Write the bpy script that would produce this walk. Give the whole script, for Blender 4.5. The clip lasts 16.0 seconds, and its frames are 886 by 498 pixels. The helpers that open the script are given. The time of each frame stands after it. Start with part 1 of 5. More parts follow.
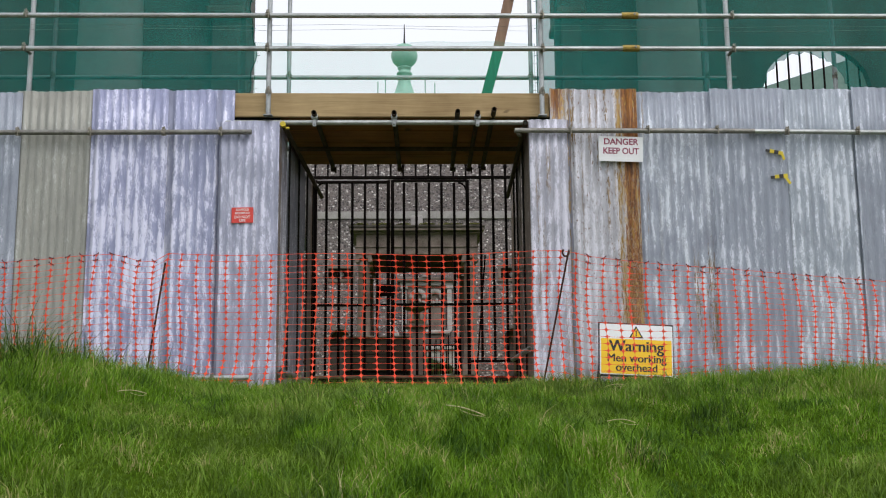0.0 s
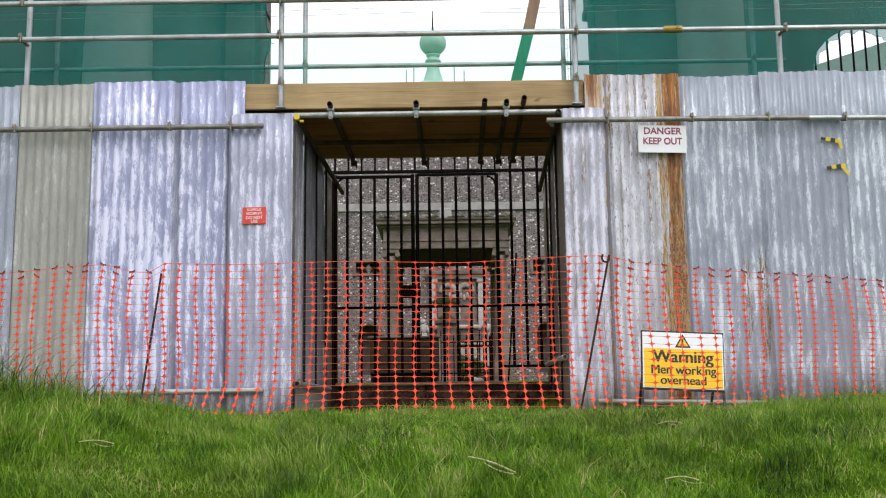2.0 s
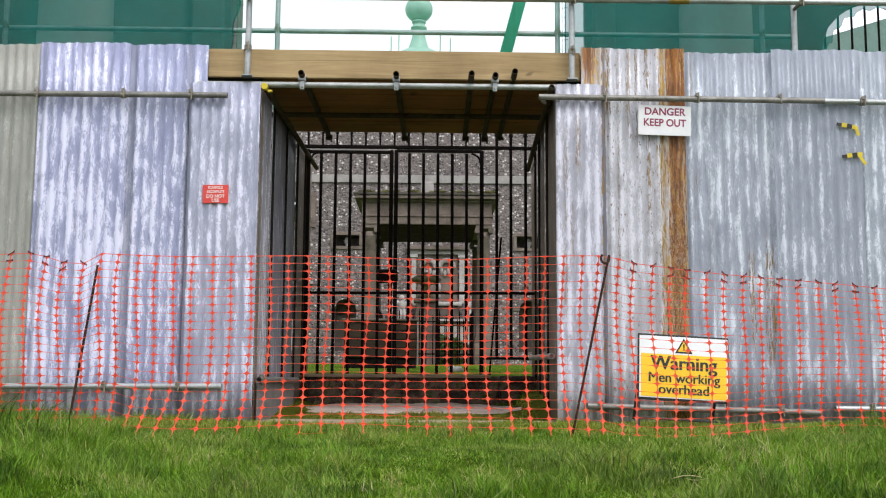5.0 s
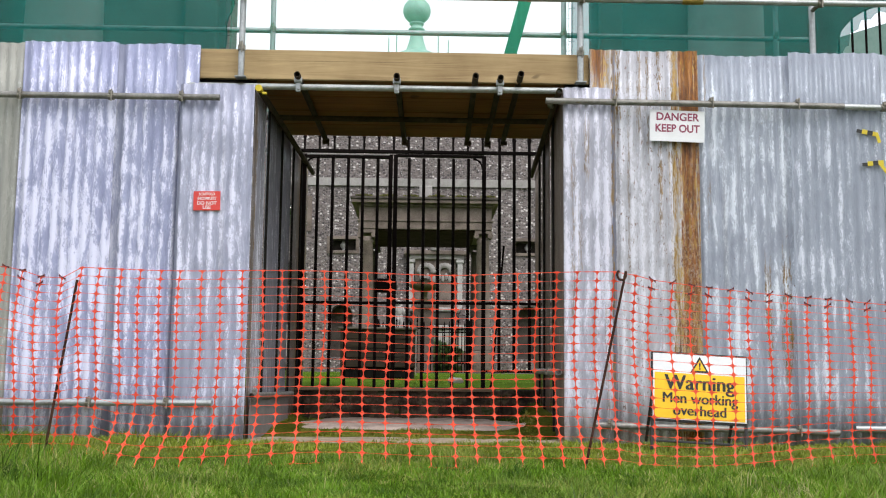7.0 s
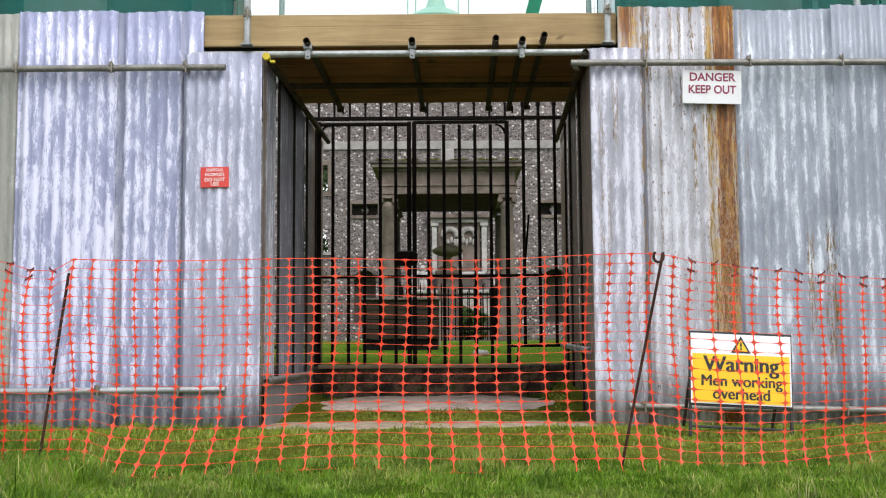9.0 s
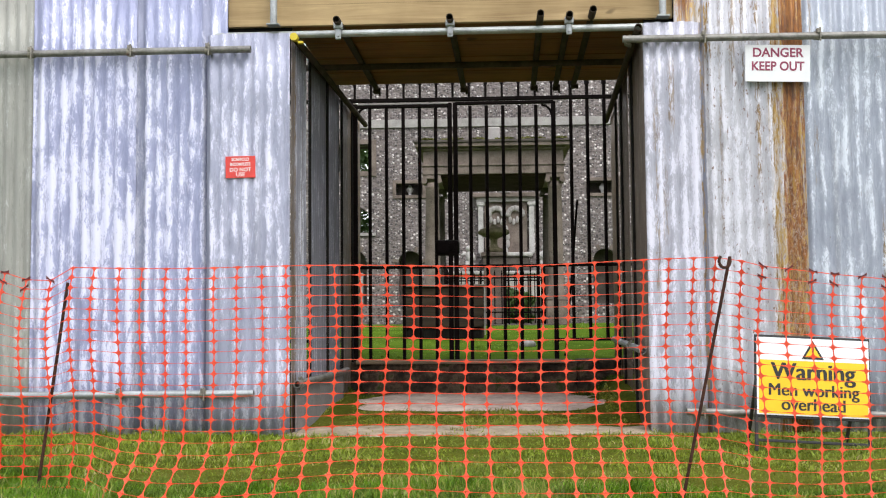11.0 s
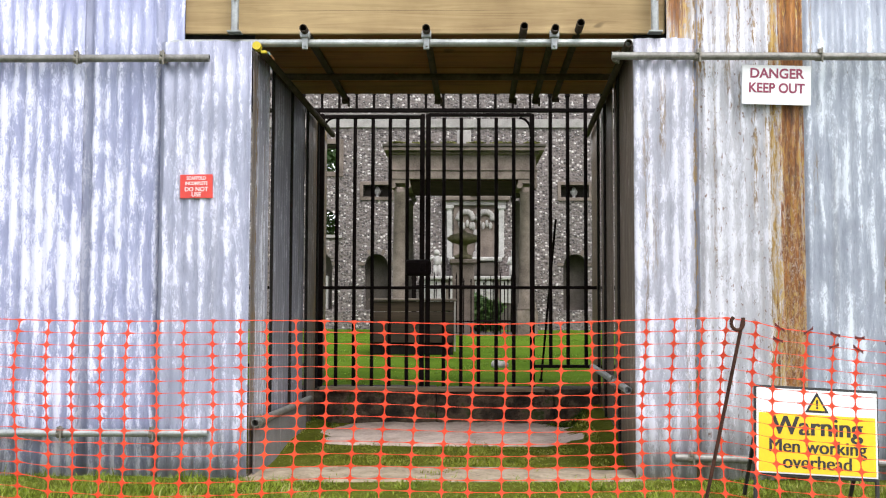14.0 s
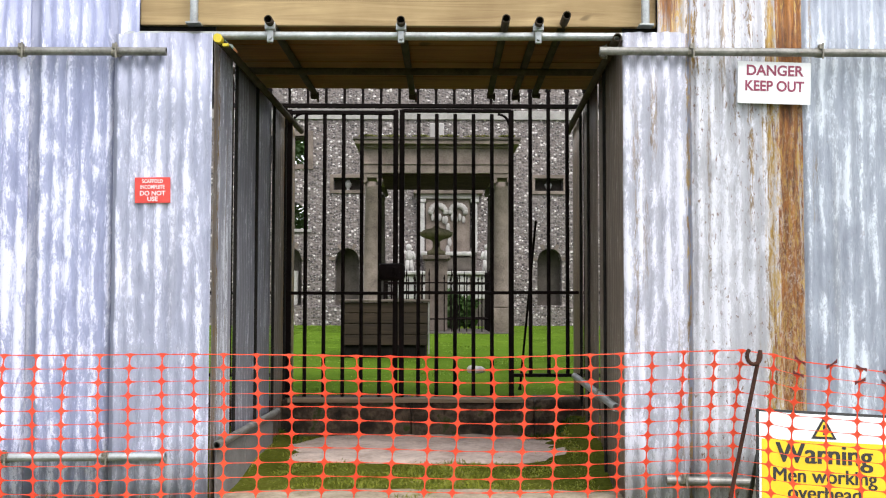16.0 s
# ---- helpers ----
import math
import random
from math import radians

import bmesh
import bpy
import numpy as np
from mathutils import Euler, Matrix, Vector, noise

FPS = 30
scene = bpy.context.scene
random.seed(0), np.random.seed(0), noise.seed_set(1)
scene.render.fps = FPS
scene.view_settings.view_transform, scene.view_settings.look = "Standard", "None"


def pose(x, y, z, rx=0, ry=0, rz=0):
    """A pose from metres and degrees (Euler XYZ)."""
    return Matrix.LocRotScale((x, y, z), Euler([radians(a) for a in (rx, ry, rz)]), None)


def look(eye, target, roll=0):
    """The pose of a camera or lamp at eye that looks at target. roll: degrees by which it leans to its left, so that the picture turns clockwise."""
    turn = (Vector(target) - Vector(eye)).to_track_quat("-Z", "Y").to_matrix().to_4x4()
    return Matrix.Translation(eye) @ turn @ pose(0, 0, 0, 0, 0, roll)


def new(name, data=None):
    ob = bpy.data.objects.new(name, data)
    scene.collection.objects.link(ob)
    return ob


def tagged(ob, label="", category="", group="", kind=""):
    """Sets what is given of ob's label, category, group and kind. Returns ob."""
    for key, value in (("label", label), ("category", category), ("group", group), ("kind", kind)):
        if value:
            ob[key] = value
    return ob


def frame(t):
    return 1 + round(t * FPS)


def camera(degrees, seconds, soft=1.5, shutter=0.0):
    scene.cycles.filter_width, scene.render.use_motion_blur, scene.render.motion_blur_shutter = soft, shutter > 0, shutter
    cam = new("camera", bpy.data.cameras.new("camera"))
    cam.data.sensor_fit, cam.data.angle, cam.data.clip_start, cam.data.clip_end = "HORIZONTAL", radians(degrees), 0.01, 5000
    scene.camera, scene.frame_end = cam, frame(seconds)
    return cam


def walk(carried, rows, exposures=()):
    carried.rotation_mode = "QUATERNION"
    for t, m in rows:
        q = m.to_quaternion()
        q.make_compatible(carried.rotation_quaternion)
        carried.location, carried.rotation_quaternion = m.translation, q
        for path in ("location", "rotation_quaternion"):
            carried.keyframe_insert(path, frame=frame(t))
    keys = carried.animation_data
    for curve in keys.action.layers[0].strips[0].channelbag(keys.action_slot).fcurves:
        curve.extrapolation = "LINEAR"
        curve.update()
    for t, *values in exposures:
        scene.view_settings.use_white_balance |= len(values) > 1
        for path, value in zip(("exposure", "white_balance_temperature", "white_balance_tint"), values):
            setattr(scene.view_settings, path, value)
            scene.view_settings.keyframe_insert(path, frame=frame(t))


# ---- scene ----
cam = camera(45.0, 16.0, soft=1.1)
PATH = [
    (0, (0.154, -9.842, -0.227), (0.214, -7.87, 0.102), -0.5),
    (0.5, (0.213, -9.674, -0.155), (0.265, -7.698, 0.149), -0.6),
    (1, (0.229, -9.497, -0.1), (0.246, -7.518, 0.192), 0.0),
    (1.5, (0.235, -9.345, -0.053), (0.251, -7.366, 0.237), 0.1),
    (2, (0.218, -9.135, 0.005), (0.218, -7.159, 0.312), -0.8),
    (2.5, (0.216, -8.983, 0.052), (0.276, -6.998, 0.297), 0.2),
    (3, (0.236, -8.863, 0.076), (0.24, -6.872, 0.266), 0.2),
    (3.5, (0.234, -8.73, 0.136), (0.185, -6.746, 0.377), -0.2),
    (4, (0.25, -8.617, 0.185), (0.266, -6.633, 0.434), -0.3),
    (4.2, (0.26, -8.578, 0.207), (0.284, -6.593, 0.451), 0.1),
    (6.3, (0.191, -8.1, 0.323), (0.238, -6.117, 0.58), 0.5),
    (6.5, (0.189, -8.089, 0.333), (0.247, -6.105, 0.574), 0.4),
    (7, (0.202, -8.002, 0.38), (0.243, -6.019, 0.632), 0.6),
    (7.5, (0.228, -7.857, 0.428), (0.261, -5.872, 0.667), 0.1),
    (8, (0.237, -7.785, 0.451), (0.231, -5.798, 0.674), 0.0),
    (8.2, (0.225, -7.766, 0.463), (0.222, -5.776, 0.66), -0.3),
    (10.3, (0.275, -7.179, 0.69), (0.268, -5.185, 0.842), -0.4),
    (10.5, (0.282, -7.133, 0.701), (0.25, -5.138, 0.837), -0.6),
    (11, (0.278, -7.071, 0.716), (0.182, -5.077, 0.844), -0.5),
    (11.5, (0.229, -7.007, 0.747), (0.159, -5.014, 0.9), 0.5),
    (12, (0.167, -6.907, 0.802), (0.177, -4.911, 0.925), 0.5),
    (12.5, (0.155, -6.886, 0.843), (0.168, -4.892, 0.986), 0.6),
    (13, (0.176, -6.746, 0.91), (0.171, -4.75, 1.037), 0.5),
    (13.5, (0.211, -6.643, 0.953), (0.219, -4.647, 1.078), 0.2),
    (14, (0.212, -6.568, 0.97), (0.18, -4.572, 1.086), 0.2),
    (14.5, (0.202, -6.469, 0.988), (0.195, -4.474, 1.142), -0.3),
    (15, (0.191, -6.329, 1.031), (0.159, -4.336, 1.191), 0.0),
    (15.5, (0.18, -6.207, 1.08), (0.19, -4.209, 1.171), -0.0),
    (16, (0.173, -6.132, 1.107), (0.196, -4.134, 1.203), 0.1),
]
walk(cam, [(t, look(eye, target, roll)) for t, eye, target, roll in PATH],
     exposures=((0, -0.26), (1.0, 0.0), (2.0, 0.08), (4.0, 0.14), (6.5, 0.20), (8.0, 0.22), (11.0, 0.42), (13.5, 0.59), (16.0, 0.65)))

# ---- world and light: a bright overcast afternoon ----
world = bpy.data.worlds.new("overcast_sky")
scene.world = world
world.use_nodes = True
wn, wl = world.node_tree.nodes, world.node_tree.links
wn.clear()
w_out = wn.new("ShaderNodeOutputWorld")
w_bg = wn.new("ShaderNodeBackground")
w_sky = wn.new("ShaderNodeTexSky")
w_sky.sky_type = "NISHITA"
w_sky.sun_disc = False
w_sky.sun_elevation, w_sky.sun_rotation = radians(53), radians(151)
w_sky.air_density, w_sky.dust_density = 1.0, 4.0
w_mix = wn.new("ShaderNodeMix")
w_mix.data_type = "RGBA"
w_mix.inputs[0].default_value = 0.88
w_mix.inputs[7].default_value = (11.0, 11.3, 12.0, 1)
wl.new(w_sky.outputs[0], w_mix.inputs[6])
wl.new(w_mix.outputs[2], w_bg.inputs[0])
w_bg.inputs[1].default_value = 0.117
wl.new(w_bg.outputs[0], w_out.inputs[0])

sun = new("sun", bpy.data.lights.new("sun", "SUN"))
sun.data.energy, sun.data.angle, sun.data.color = 1.5, radians(34), (1.0, 0.97, 0.92)
sun.matrix_world = look((12, -22, 33), (0, 0, 0))


# ---- mesh helpers ----
def mesh_of(name, bm, material, smooth=False):
    me = bpy.data.meshes.new(name)
    bmesh.ops.recalc_face_normals(bm, faces=bm.faces)
    bm.to_mesh(me)
    bm.free()
    if material:
        me.materials.append(material)
    if smooth:
        me.shade_smooth()
    return me


def thing(name, bm, material, label, category, group="", kind="", smooth=False):
    return tagged(new(name, mesh_of(name, bm, material, smooth)), label, category, group, kind)


def holder(name, label, category, at=(0, 0, 0), group="", kind=""):
    ob = tagged(new(name), label, category, group, kind)
    ob.location = at
    ob.empty_display_size = 0.1
    return ob


def part(name, bm, material, parent, label="", smooth=False):
    """One mesh object under a thing or part; its mesh is in world metres."""
    ob = new(name, mesh_of(name, bm, material, smooth))
    ob.parent = parent
    up = parent
    offset = Vector((0, 0, 0))
    while up is not None:
        offset += up.location
        up = up.parent
    ob.location = -offset if offset.length else Vector((0, 0, 0))
    if label:
        ob["label"] = label
    return ob


def box(bm, x0, x1, y0, y1, z0, z1, bevel=0.0, m=None):
    made = bmesh.ops.create_cube(bm, size=1)["verts"]
    for v in made:
        v.co = Vector(((x0 + x1) / 2 + v.co.x * (x1 - x0), (y0 + y1) / 2 + v.co.y * (y1 - y0), (z0 + z1) / 2 + v.co.z * (z1 - z0)))
    if bevel:
        edges = list({e for v in made for e in v.link_edges})
        out = bmesh.ops.bevel(bm, geom=edges, offset=bevel, segments=2, affect="EDGES", profile=0.5)
        made = list({v for f in out["faces"] for v in f.verts} | {v for v in made if v.is_valid})
    if m is not None:
        bmesh.ops.transform(bm, matrix=m, verts=made)
    return bm


def boxed(*a, **k):
    return box(bmesh.new(), *a, **k)


def tube(bm, a, b, r, seg=14, hollow=False, r2=None):
    """A round bar from a to b; hollow leaves a pipe with an inner wall."""
    a, b = Vector(a), Vector(b)
    way = b - a
    turn = way.to_track_quat("Z", "Y").to_matrix()
    r2 = r if r2 is None else r2
    rings = [(a, r), (b, r2)]
    if hollow:
        deep = way.normalized() * min(0.12, way.length / 3)
        rings = [(a + deep, r * 0.3), (a + deep, r * 0.83), (a, r * 0.83), (a, r), (b, r2), (b, r2 * 0.83), (b - deep, r2 * 0.83), (b - deep, r2 * 0.3)]
    loops = []
    for c, q in rings:
        loops.append([bm.verts.new(c + turn @ Vector((q * math.cos(2 * math.pi * n / seg), q * math.sin(2 * math.pi * n / seg), 0))) for n in range(seg)])
    for lo, hi in zip(loops, loops[1:]):
        for n in range(seg):
            bm.faces.new((lo[n], lo[(n + 1) % seg], hi[(n + 1) % seg], hi[n]))
    bm.faces.new(loops[0][::-1])
    bm.faces.new(loops[-1])
    return bm


def tubed(*a, **k):
    return tube(bmesh.new(), *a, **k)


def lathe(bm, at, profile, seg=24):
    """Turned shape about the upright through at, from (radius, height) pairs."""
    x, y, z = at
    loops = [[bm.verts.new((x + r * math.cos(2 * math.pi * n / seg), y + r * math.sin(2 * math.pi * n / seg), z + h)) for n in range(seg)] for r, h in profile]
    for lo, hi in zip(loops, loops[1:]):
        for n in range(seg):
            bm.faces.new((lo[n], lo[(n + 1) % seg], hi[(n + 1) % seg], hi[n]))
    bm.faces.new(loops[0][::-1])
    bm.faces.new(loops[-1])
    return bm


def ball(bm, c, r, scale=(1, 1, 1), seg=14, m=None):
    made = bmesh.ops.create_uvsphere(bm, u_segments=seg, v_segments=seg // 2 + 2, radius=r)["verts"]
    for v in made:
        v.co = Vector((v.co.x * scale[0], v.co.y * scale[1], v.co.z * scale[2])) + Vector(c)
    return bm


# ---- materials ----
class Nodes:
    def __init__(self, name):
        self.mat = bpy.data.materials.new(name)
        self.mat.use_nodes = True
        self.tree = self.mat.node_tree
        self.bsdf = self.tree.nodes["Principled BSDF"]
        self.coord = self.tree.nodes.new("ShaderNodeTexCoord").outputs["Object"]

    def add(self, kind):
        return self.tree.nodes.new(kind)

    def link(self, a, b):
        self.tree.links.new(a, b)

    def mapped(self, scale):
        n = self.add("ShaderNodeMapping")
        n.inputs["Scale"].default_value = scale
        self.link(self.coord, n.inputs["Vector"])
        return n.outputs[0]

    def noise(self, scale, detail=4.0, rough=0.6, stretch=(1, 1, 1), distort=0.0):
        n = self.add("ShaderNodeTexNoise")
        n.inputs["Scale"].default_value = scale
        n.inputs["Detail"].default_value = detail
        n.inputs["Roughness"].default_value = rough
        n.inputs["Distortion"].default_value = distort
        self.link(self.mapped(stretch), n.inputs["Vector"])
        return n.outputs["Fac"]

    def ramp(self, fac, stops):
        n = self.add("ShaderNodeValToRGB")
        e = n.color_ramp.elements
        while len(e) < len(stops):
            e.new(0.5)
        for el, (p, c) in zip(e, stops):
            el.position = p
            el.color = (*c, 1) if len(c) == 3 else c
        self.link(fac, n.inputs[0])
        return n.outputs[0]

    def step(self, fac, lo, hi):
        n = self.add("ShaderNodeMapRange")
        n.interpolation_type = "SMOOTHSTEP"
        n.inputs[1].default_value, n.inputs[2].default_value = lo, hi
        self.link(fac, n.inputs[0])
        return n.outputs[0]

    def maths(self, op, a, b):
        n = self.add("ShaderNodeMath")
        n.operation = op
        for sock, v in zip(n.inputs, (a, b)):
            if isinstance(v, (int, float)):
                sock.default_value = v
            else:
                self.link(v, sock)
        return n.outputs[0]

    def mix(self, fac, a, b, blend="MIX"):
        n = self.add("ShaderNodeMix")
        n.data_type, n.blend_type = "RGBA", blend
        for sock, v in ((n.inputs[0], fac), (n.inputs[6], a), (n.inputs[7], b)):
            if isinstance(v, (int, float)):
                sock.default_value = v
            elif isinstance(v, tuple):
                sock.default_value = (*v, 1)
            else:
                self.link(v, sock)
        return n.outputs[2]

    def axis(self, n):
        s = self.add("ShaderNodeSeparateXYZ")
        self.link(self.coord, s.inputs[0])
        return s.outputs[n]

    def finish(self, colour, rough=0.7, metal=0.0, bump=None, strength=0.2, dist=0.01, spec=0.5):
        b = self.bsdf.inputs
        if isinstance(colour, tuple):
            b["Base Color"].default_value = (*colour, 1)
        else:
            self.link(colour, b["Base Color"])
        if isinstance(rough, (int, float)):
            b["Roughness"].default_value = rough
        else:
            self.link(rough, b["Roughness"])
        b["Metallic"].default_value = metal
        b["Specular IOR Level"].default_value = spec
        if bump is not None:
            n = self.add("ShaderNodeBump")
            n.inputs["Strength"].default_value, n.inputs["Distance"].default_value = strength, dist
            self.link(bump, n.inputs["Height"])
            self.link(n.outputs[0], b["Normal"])
        return self.mat


def plain(name, dark, light, rough=0.7, metal=0.0, scale=6.0, fine=80.0, stretch=(1, 1, 1), bump=0.2, spec=0.5):
    """A surface with a broad and a fine variation between two colours."""
    n = Nodes(name)
    broad, small = n.noise(scale, 5, 0.65, stretch), n.noise(fine, 3, 0.7, stretch)
    f = n.maths("ADD", n.maths("MULTIPLY", broad, 0.65), n.maths("MULTIPLY", small, 0.35))
    return n.finish(n.ramp(f, [(0.35, dark), (0.65, light)]), rough, metal, small, bump, 0.004, spec)


def zinc(name, dark, light, white, streak=0.5, rust=(), speck=0.0, x_is=0, seam_shade_stain=()):
    """Weathered galvanised sheet: dull zinc, white oxide in upright runs, rust bands (centre, half width, strength)."""
    n = Nodes(name)
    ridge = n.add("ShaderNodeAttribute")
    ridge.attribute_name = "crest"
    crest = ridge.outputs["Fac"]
    runs = n.noise(1.0, 6, 0.70, (9, 9, 2.2), 0.8)
    fine = n.noise(1.0, 6, 0.75, (75, 75, 9.0), 0.5)
    drip = n.noise(1.0, 8, 0.80, (30, 30, 7.0), 1.6)
    flake = n.noise(1.0, 8, 0.85, (46, 46, 19), 1.2)
    blot = n.noise(2.6, 6, 0.65, (1, 1, 0.55), 0.6)
    base = n.ramp(n.maths("ADD", n.maths("MULTIPLY", blot, 0.5), n.maths("MULTIPLY", runs, 0.5)), [(0.36, dark), (0.64, light)])
    cover = n.maths("ADD", n.maths("ADD", n.maths("MULTIPLY", runs, 0.30), n.maths("MULTIPLY", drip, 0.24)), n.maths("ADD", n.maths("MULTIPLY", flake, 0.26), n.maths("MULTIPLY", blot, 0.20)))
    # oxide favours the ridges, partly to paint their light
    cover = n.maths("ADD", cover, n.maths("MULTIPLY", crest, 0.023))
    cover = n.maths("SUBTRACT", cover, n.maths("MULTIPLY", n.step(n.axis(2), 2.45, 2.85), 0.026))
    film = n.step(cover, 0.550 - 0.11 * streak, 0.590 - 0.11 * streak)
    thick = n.step(cover, 0.586 - 0.11 * streak, 0.600 - 0.11 * streak)
    colour = n.mix(n.maths("MULTIPLY", film, 0.30), base, white)
    colour = n.mix(n.maths("MULTIPLY", thick, 0.85), colour, white)
    # darker bare zinc, weighted to the valleys as painted shade
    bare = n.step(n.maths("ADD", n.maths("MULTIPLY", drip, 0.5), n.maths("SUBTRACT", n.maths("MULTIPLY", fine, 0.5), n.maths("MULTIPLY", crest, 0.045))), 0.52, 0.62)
    colour = n.mix(n.maths("MULTIPLY", bare, 0.45), colour, tuple(v * 0.62 for v in dark))
    stain = n.noise(1.0, 5, 0.7, (28, 28, 1.1), 0.5)
    dirt = n.step(n.noise(1.0, 4, 0.7, (9, 9, 0.25)), 0.56, 0.76)
    colour = n.mix(n.maths("MULTIPLY", dirt, 0.35), colour, (0.16, 0.155, 0.14))
    if speck:
        spots = n.step(n.noise(48.0, 4, 0.7, (1, 1, 0.42), 0.4), 0.71 - speck * 0.09, 0.75 - speck * 0.07)
        colour = n.mix(n.maths("MULTIPLY", spots, 0.8), colour, (0.15, 0.07, 0.03))
    # dark lines at sheet edges: painted edge shadow, with stain on wide seams
    for centre, half, strength in seam_shade_stain:
        d = n.maths("ABSOLUTE", n.maths("SUBTRACT", n.axis(x_is), centre), 0)
        d = n.maths("ADD", d, n.maths("MULTIPLY", n.maths("SUBTRACT", runs, 0.5), half * 2.0))
        colour = n.mix(n.maths("MULTIPLY", n.step(d, half, half * 0.4), strength), colour, (0.13, 0.14, 0.19))
    for centre, half, strength, *reach in rust:
        d = n.maths("ABSOLUTE", n.maths("SUBTRACT", n.axis(x_is), centre), 0)
        d = n.maths("ADD", d, n.maths("MULTIPLY", n.maths("SUBTRACT", n.maths("ADD", n.maths("MULTIPLY", stain, 0.55), n.maths("MULTIPLY", drip, 0.45)), 0.5), half * 5.5))
        if half > 0.04:
            fringe = n.maths("MULTIPLY", n.step(d, half * 2.3, half * 1.0), n.step(drip, 0.42, 0.58))
            colour = n.mix(n.maths("MULTIPLY", fringe, 1.0 * strength), colour, (0.40, 0.25, 0.055))
        band = n.maths("MULTIPLY", n.step(d, half, half * 0.62), strength)
        if half > 0.07:
            low = n.step(n.maths("ADD", n.axis(2), n.maths("MULTIPLY", n.maths("SUBTRACT", blot, 0.5), 2.2)), 2.5, 1.2)
            worn = n.step(n.maths("ADD", n.maths("MULTIPLY", drip, 0.55), n.maths("MULTIPLY", flake, 0.45)), 0.575, 0.47)
            band = n.maths("MULTIPLY", band, n.maths("SUBTRACT", 1.0, n.maths("MULTIPLY", n.maths("SUBTRACT", 1.0, worn), n.maths("ADD", 0.12, n.maths("MULTIPLY", low, 0.75)))))
        if half < 0.04:
            band = n.maths("MULTIPLY", band, n.step(n.noise(1.0, 6, 0.75, (58, 58, 9), 0.6), 0.45, 0.56))
        if reach:
            h = n.maths("ADD", n.axis(2), n.maths("MULTIPLY", n.maths("SUBTRACT", stain, 0.5), 0.9))
            band = n.maths("MULTIPLY", band, n.step(h, reach[0] - 0.1, reach[0] + 0.1))
            if len(reach) > 1:
                band = n.maths("MULTIPLY", band, n.step(h, reach[1] + 0.15, reach[1] - 0.15))
        tone = n.ramp(n.noise(1.0, 8, 0.8, (34, 34, 4.5), 0.4), [(0.36, (0.075, 0.042, 0.010)), (0.50, (0.20, 0.115, 0.025)), (0.66, (0.36, 0.245, 0.07))] if half < 0.04 else [(0.34, (0.050, 0.020, 0.008)), (0.46, (0.145, 0.050, 0.011)), (0.57, (0.28, 0.105, 0.018)), (0.70, (0.40, 0.19, 0.036))])
        colour = n.mix(band, colour, tone)
    rough = n.ramp(blot, [(0.3, (0.44,) * 3), (0.7, (0.62,) * 3)])
    return n.finish(colour, rough, 0.22, n.maths("ADD", n.maths("MULTIPLY", fine, 0.6), n.maths("MULTIPLY", thick, 0.4)), 0.22, 0.003)


M_ZINC_BLUE = zinc("zinc_blue", (0.25, 0.275, 0.33), (0.37, 0.405, 0.48), (0.66, 0.69, 0.78), 0.38)
M_ZINC_WHITE = zinc("zinc_white", (0.27, 0.29, 0.44), (0.42, 0.44, 0.64), (0.76, 0.765, 0.93), 0.78, seam_shade_stain=((-2.80, 0.03, 0.4),))
M_ZINC_MOTTLED = zinc("zinc_mottled", (0.265, 0.285, 0.43), (0.41, 0.435, 0.62), (0.78, 0.785, 0.94), 0.60, seam_shade_stain=((-2.105, 0.05, 0.6), (-1.655, 0.035, 0.5)))
M_ZINC_DRAB = zinc("zinc_drab", (0.27, 0.272, 0.248), (0.385, 0.385, 0.352), (0.54, 0.55, 0.54), 0.2)
M_ZINC_CORNER = zinc("zinc_corner", (0.30, 0.315, 0.41), (0.445, 0.46, 0.59), (0.76, 0.765, 0.91), 0.5, seam_shade_stain=((-1.628, 0.016, 0.7),))
M_ZINC_RIGHT = zinc("zinc_grey", (0.27, 0.305, 0.36), (0.46, 0.505, 0.575), (0.72, 0.76, 0.84), 0.58, speck=0.4)
# rust runs; the full-height one at 1.650 also draws the edge's shadow line
M_ZINC_POST = zinc("zinc_pale", (0.34, 0.345, 0.40), (0.465, 0.465, 0.55), (0.73, 0.725, 0.83), 0.6, rust=((1.35, 0.018, 0.6, 0.8, 2.2), (1.45, 0.026, 0.7, 1.9, 2.4), (1.40, 0.022, 0.5, 1.2, 1.7), (1.650, 0.013, 0.9), (1.60, 0.02, 0.5, 0.2, 1.0)), speck=0.5, seam_shade_stain=((1.654, 0.012, 0.95),))
M_ZINC_RUSTY = zinc("zinc_rusty", (0.38, 0.38, 0.415), (0.51, 0.51, 0.56), (0.69, 0.69, 0.76), 0.62, rust=((2.13, 0.034, 1.0), (2.245, 0.080, 1.0), (1.55, 0.06, 0.9, 2.72), (1.66, 0.016, 1.0, 1.9), (1.70, 0.020, 1.0, 2.3), (2.02, 0.020, 0.9, 1.6), (1.93, 0.014, 0.8, 2.1), (1.86, 0.018, 0.7, 2.3), (1.78, 0.012, 0.5, 1.2)), speck=1.25, seam_shade_stain=((1.672, 0.014, 0.9),))
M_ZINC_STAIN = zinc("zinc_stained", (0.26, 0.285, 0.345), (0.44, 0.475, 0.555), (0.70, 0.745, 0.82), 0.55, rust=((2.40, 0.016, 0.6, 1.55, 1.95), (2.98, 0.039, 1.0, 0.45, 1.35), (2.84, 0.030, 0.9, 0.6, 1.3), (2.38, 0.012, 0.6, 2.5)), speck=0.5)
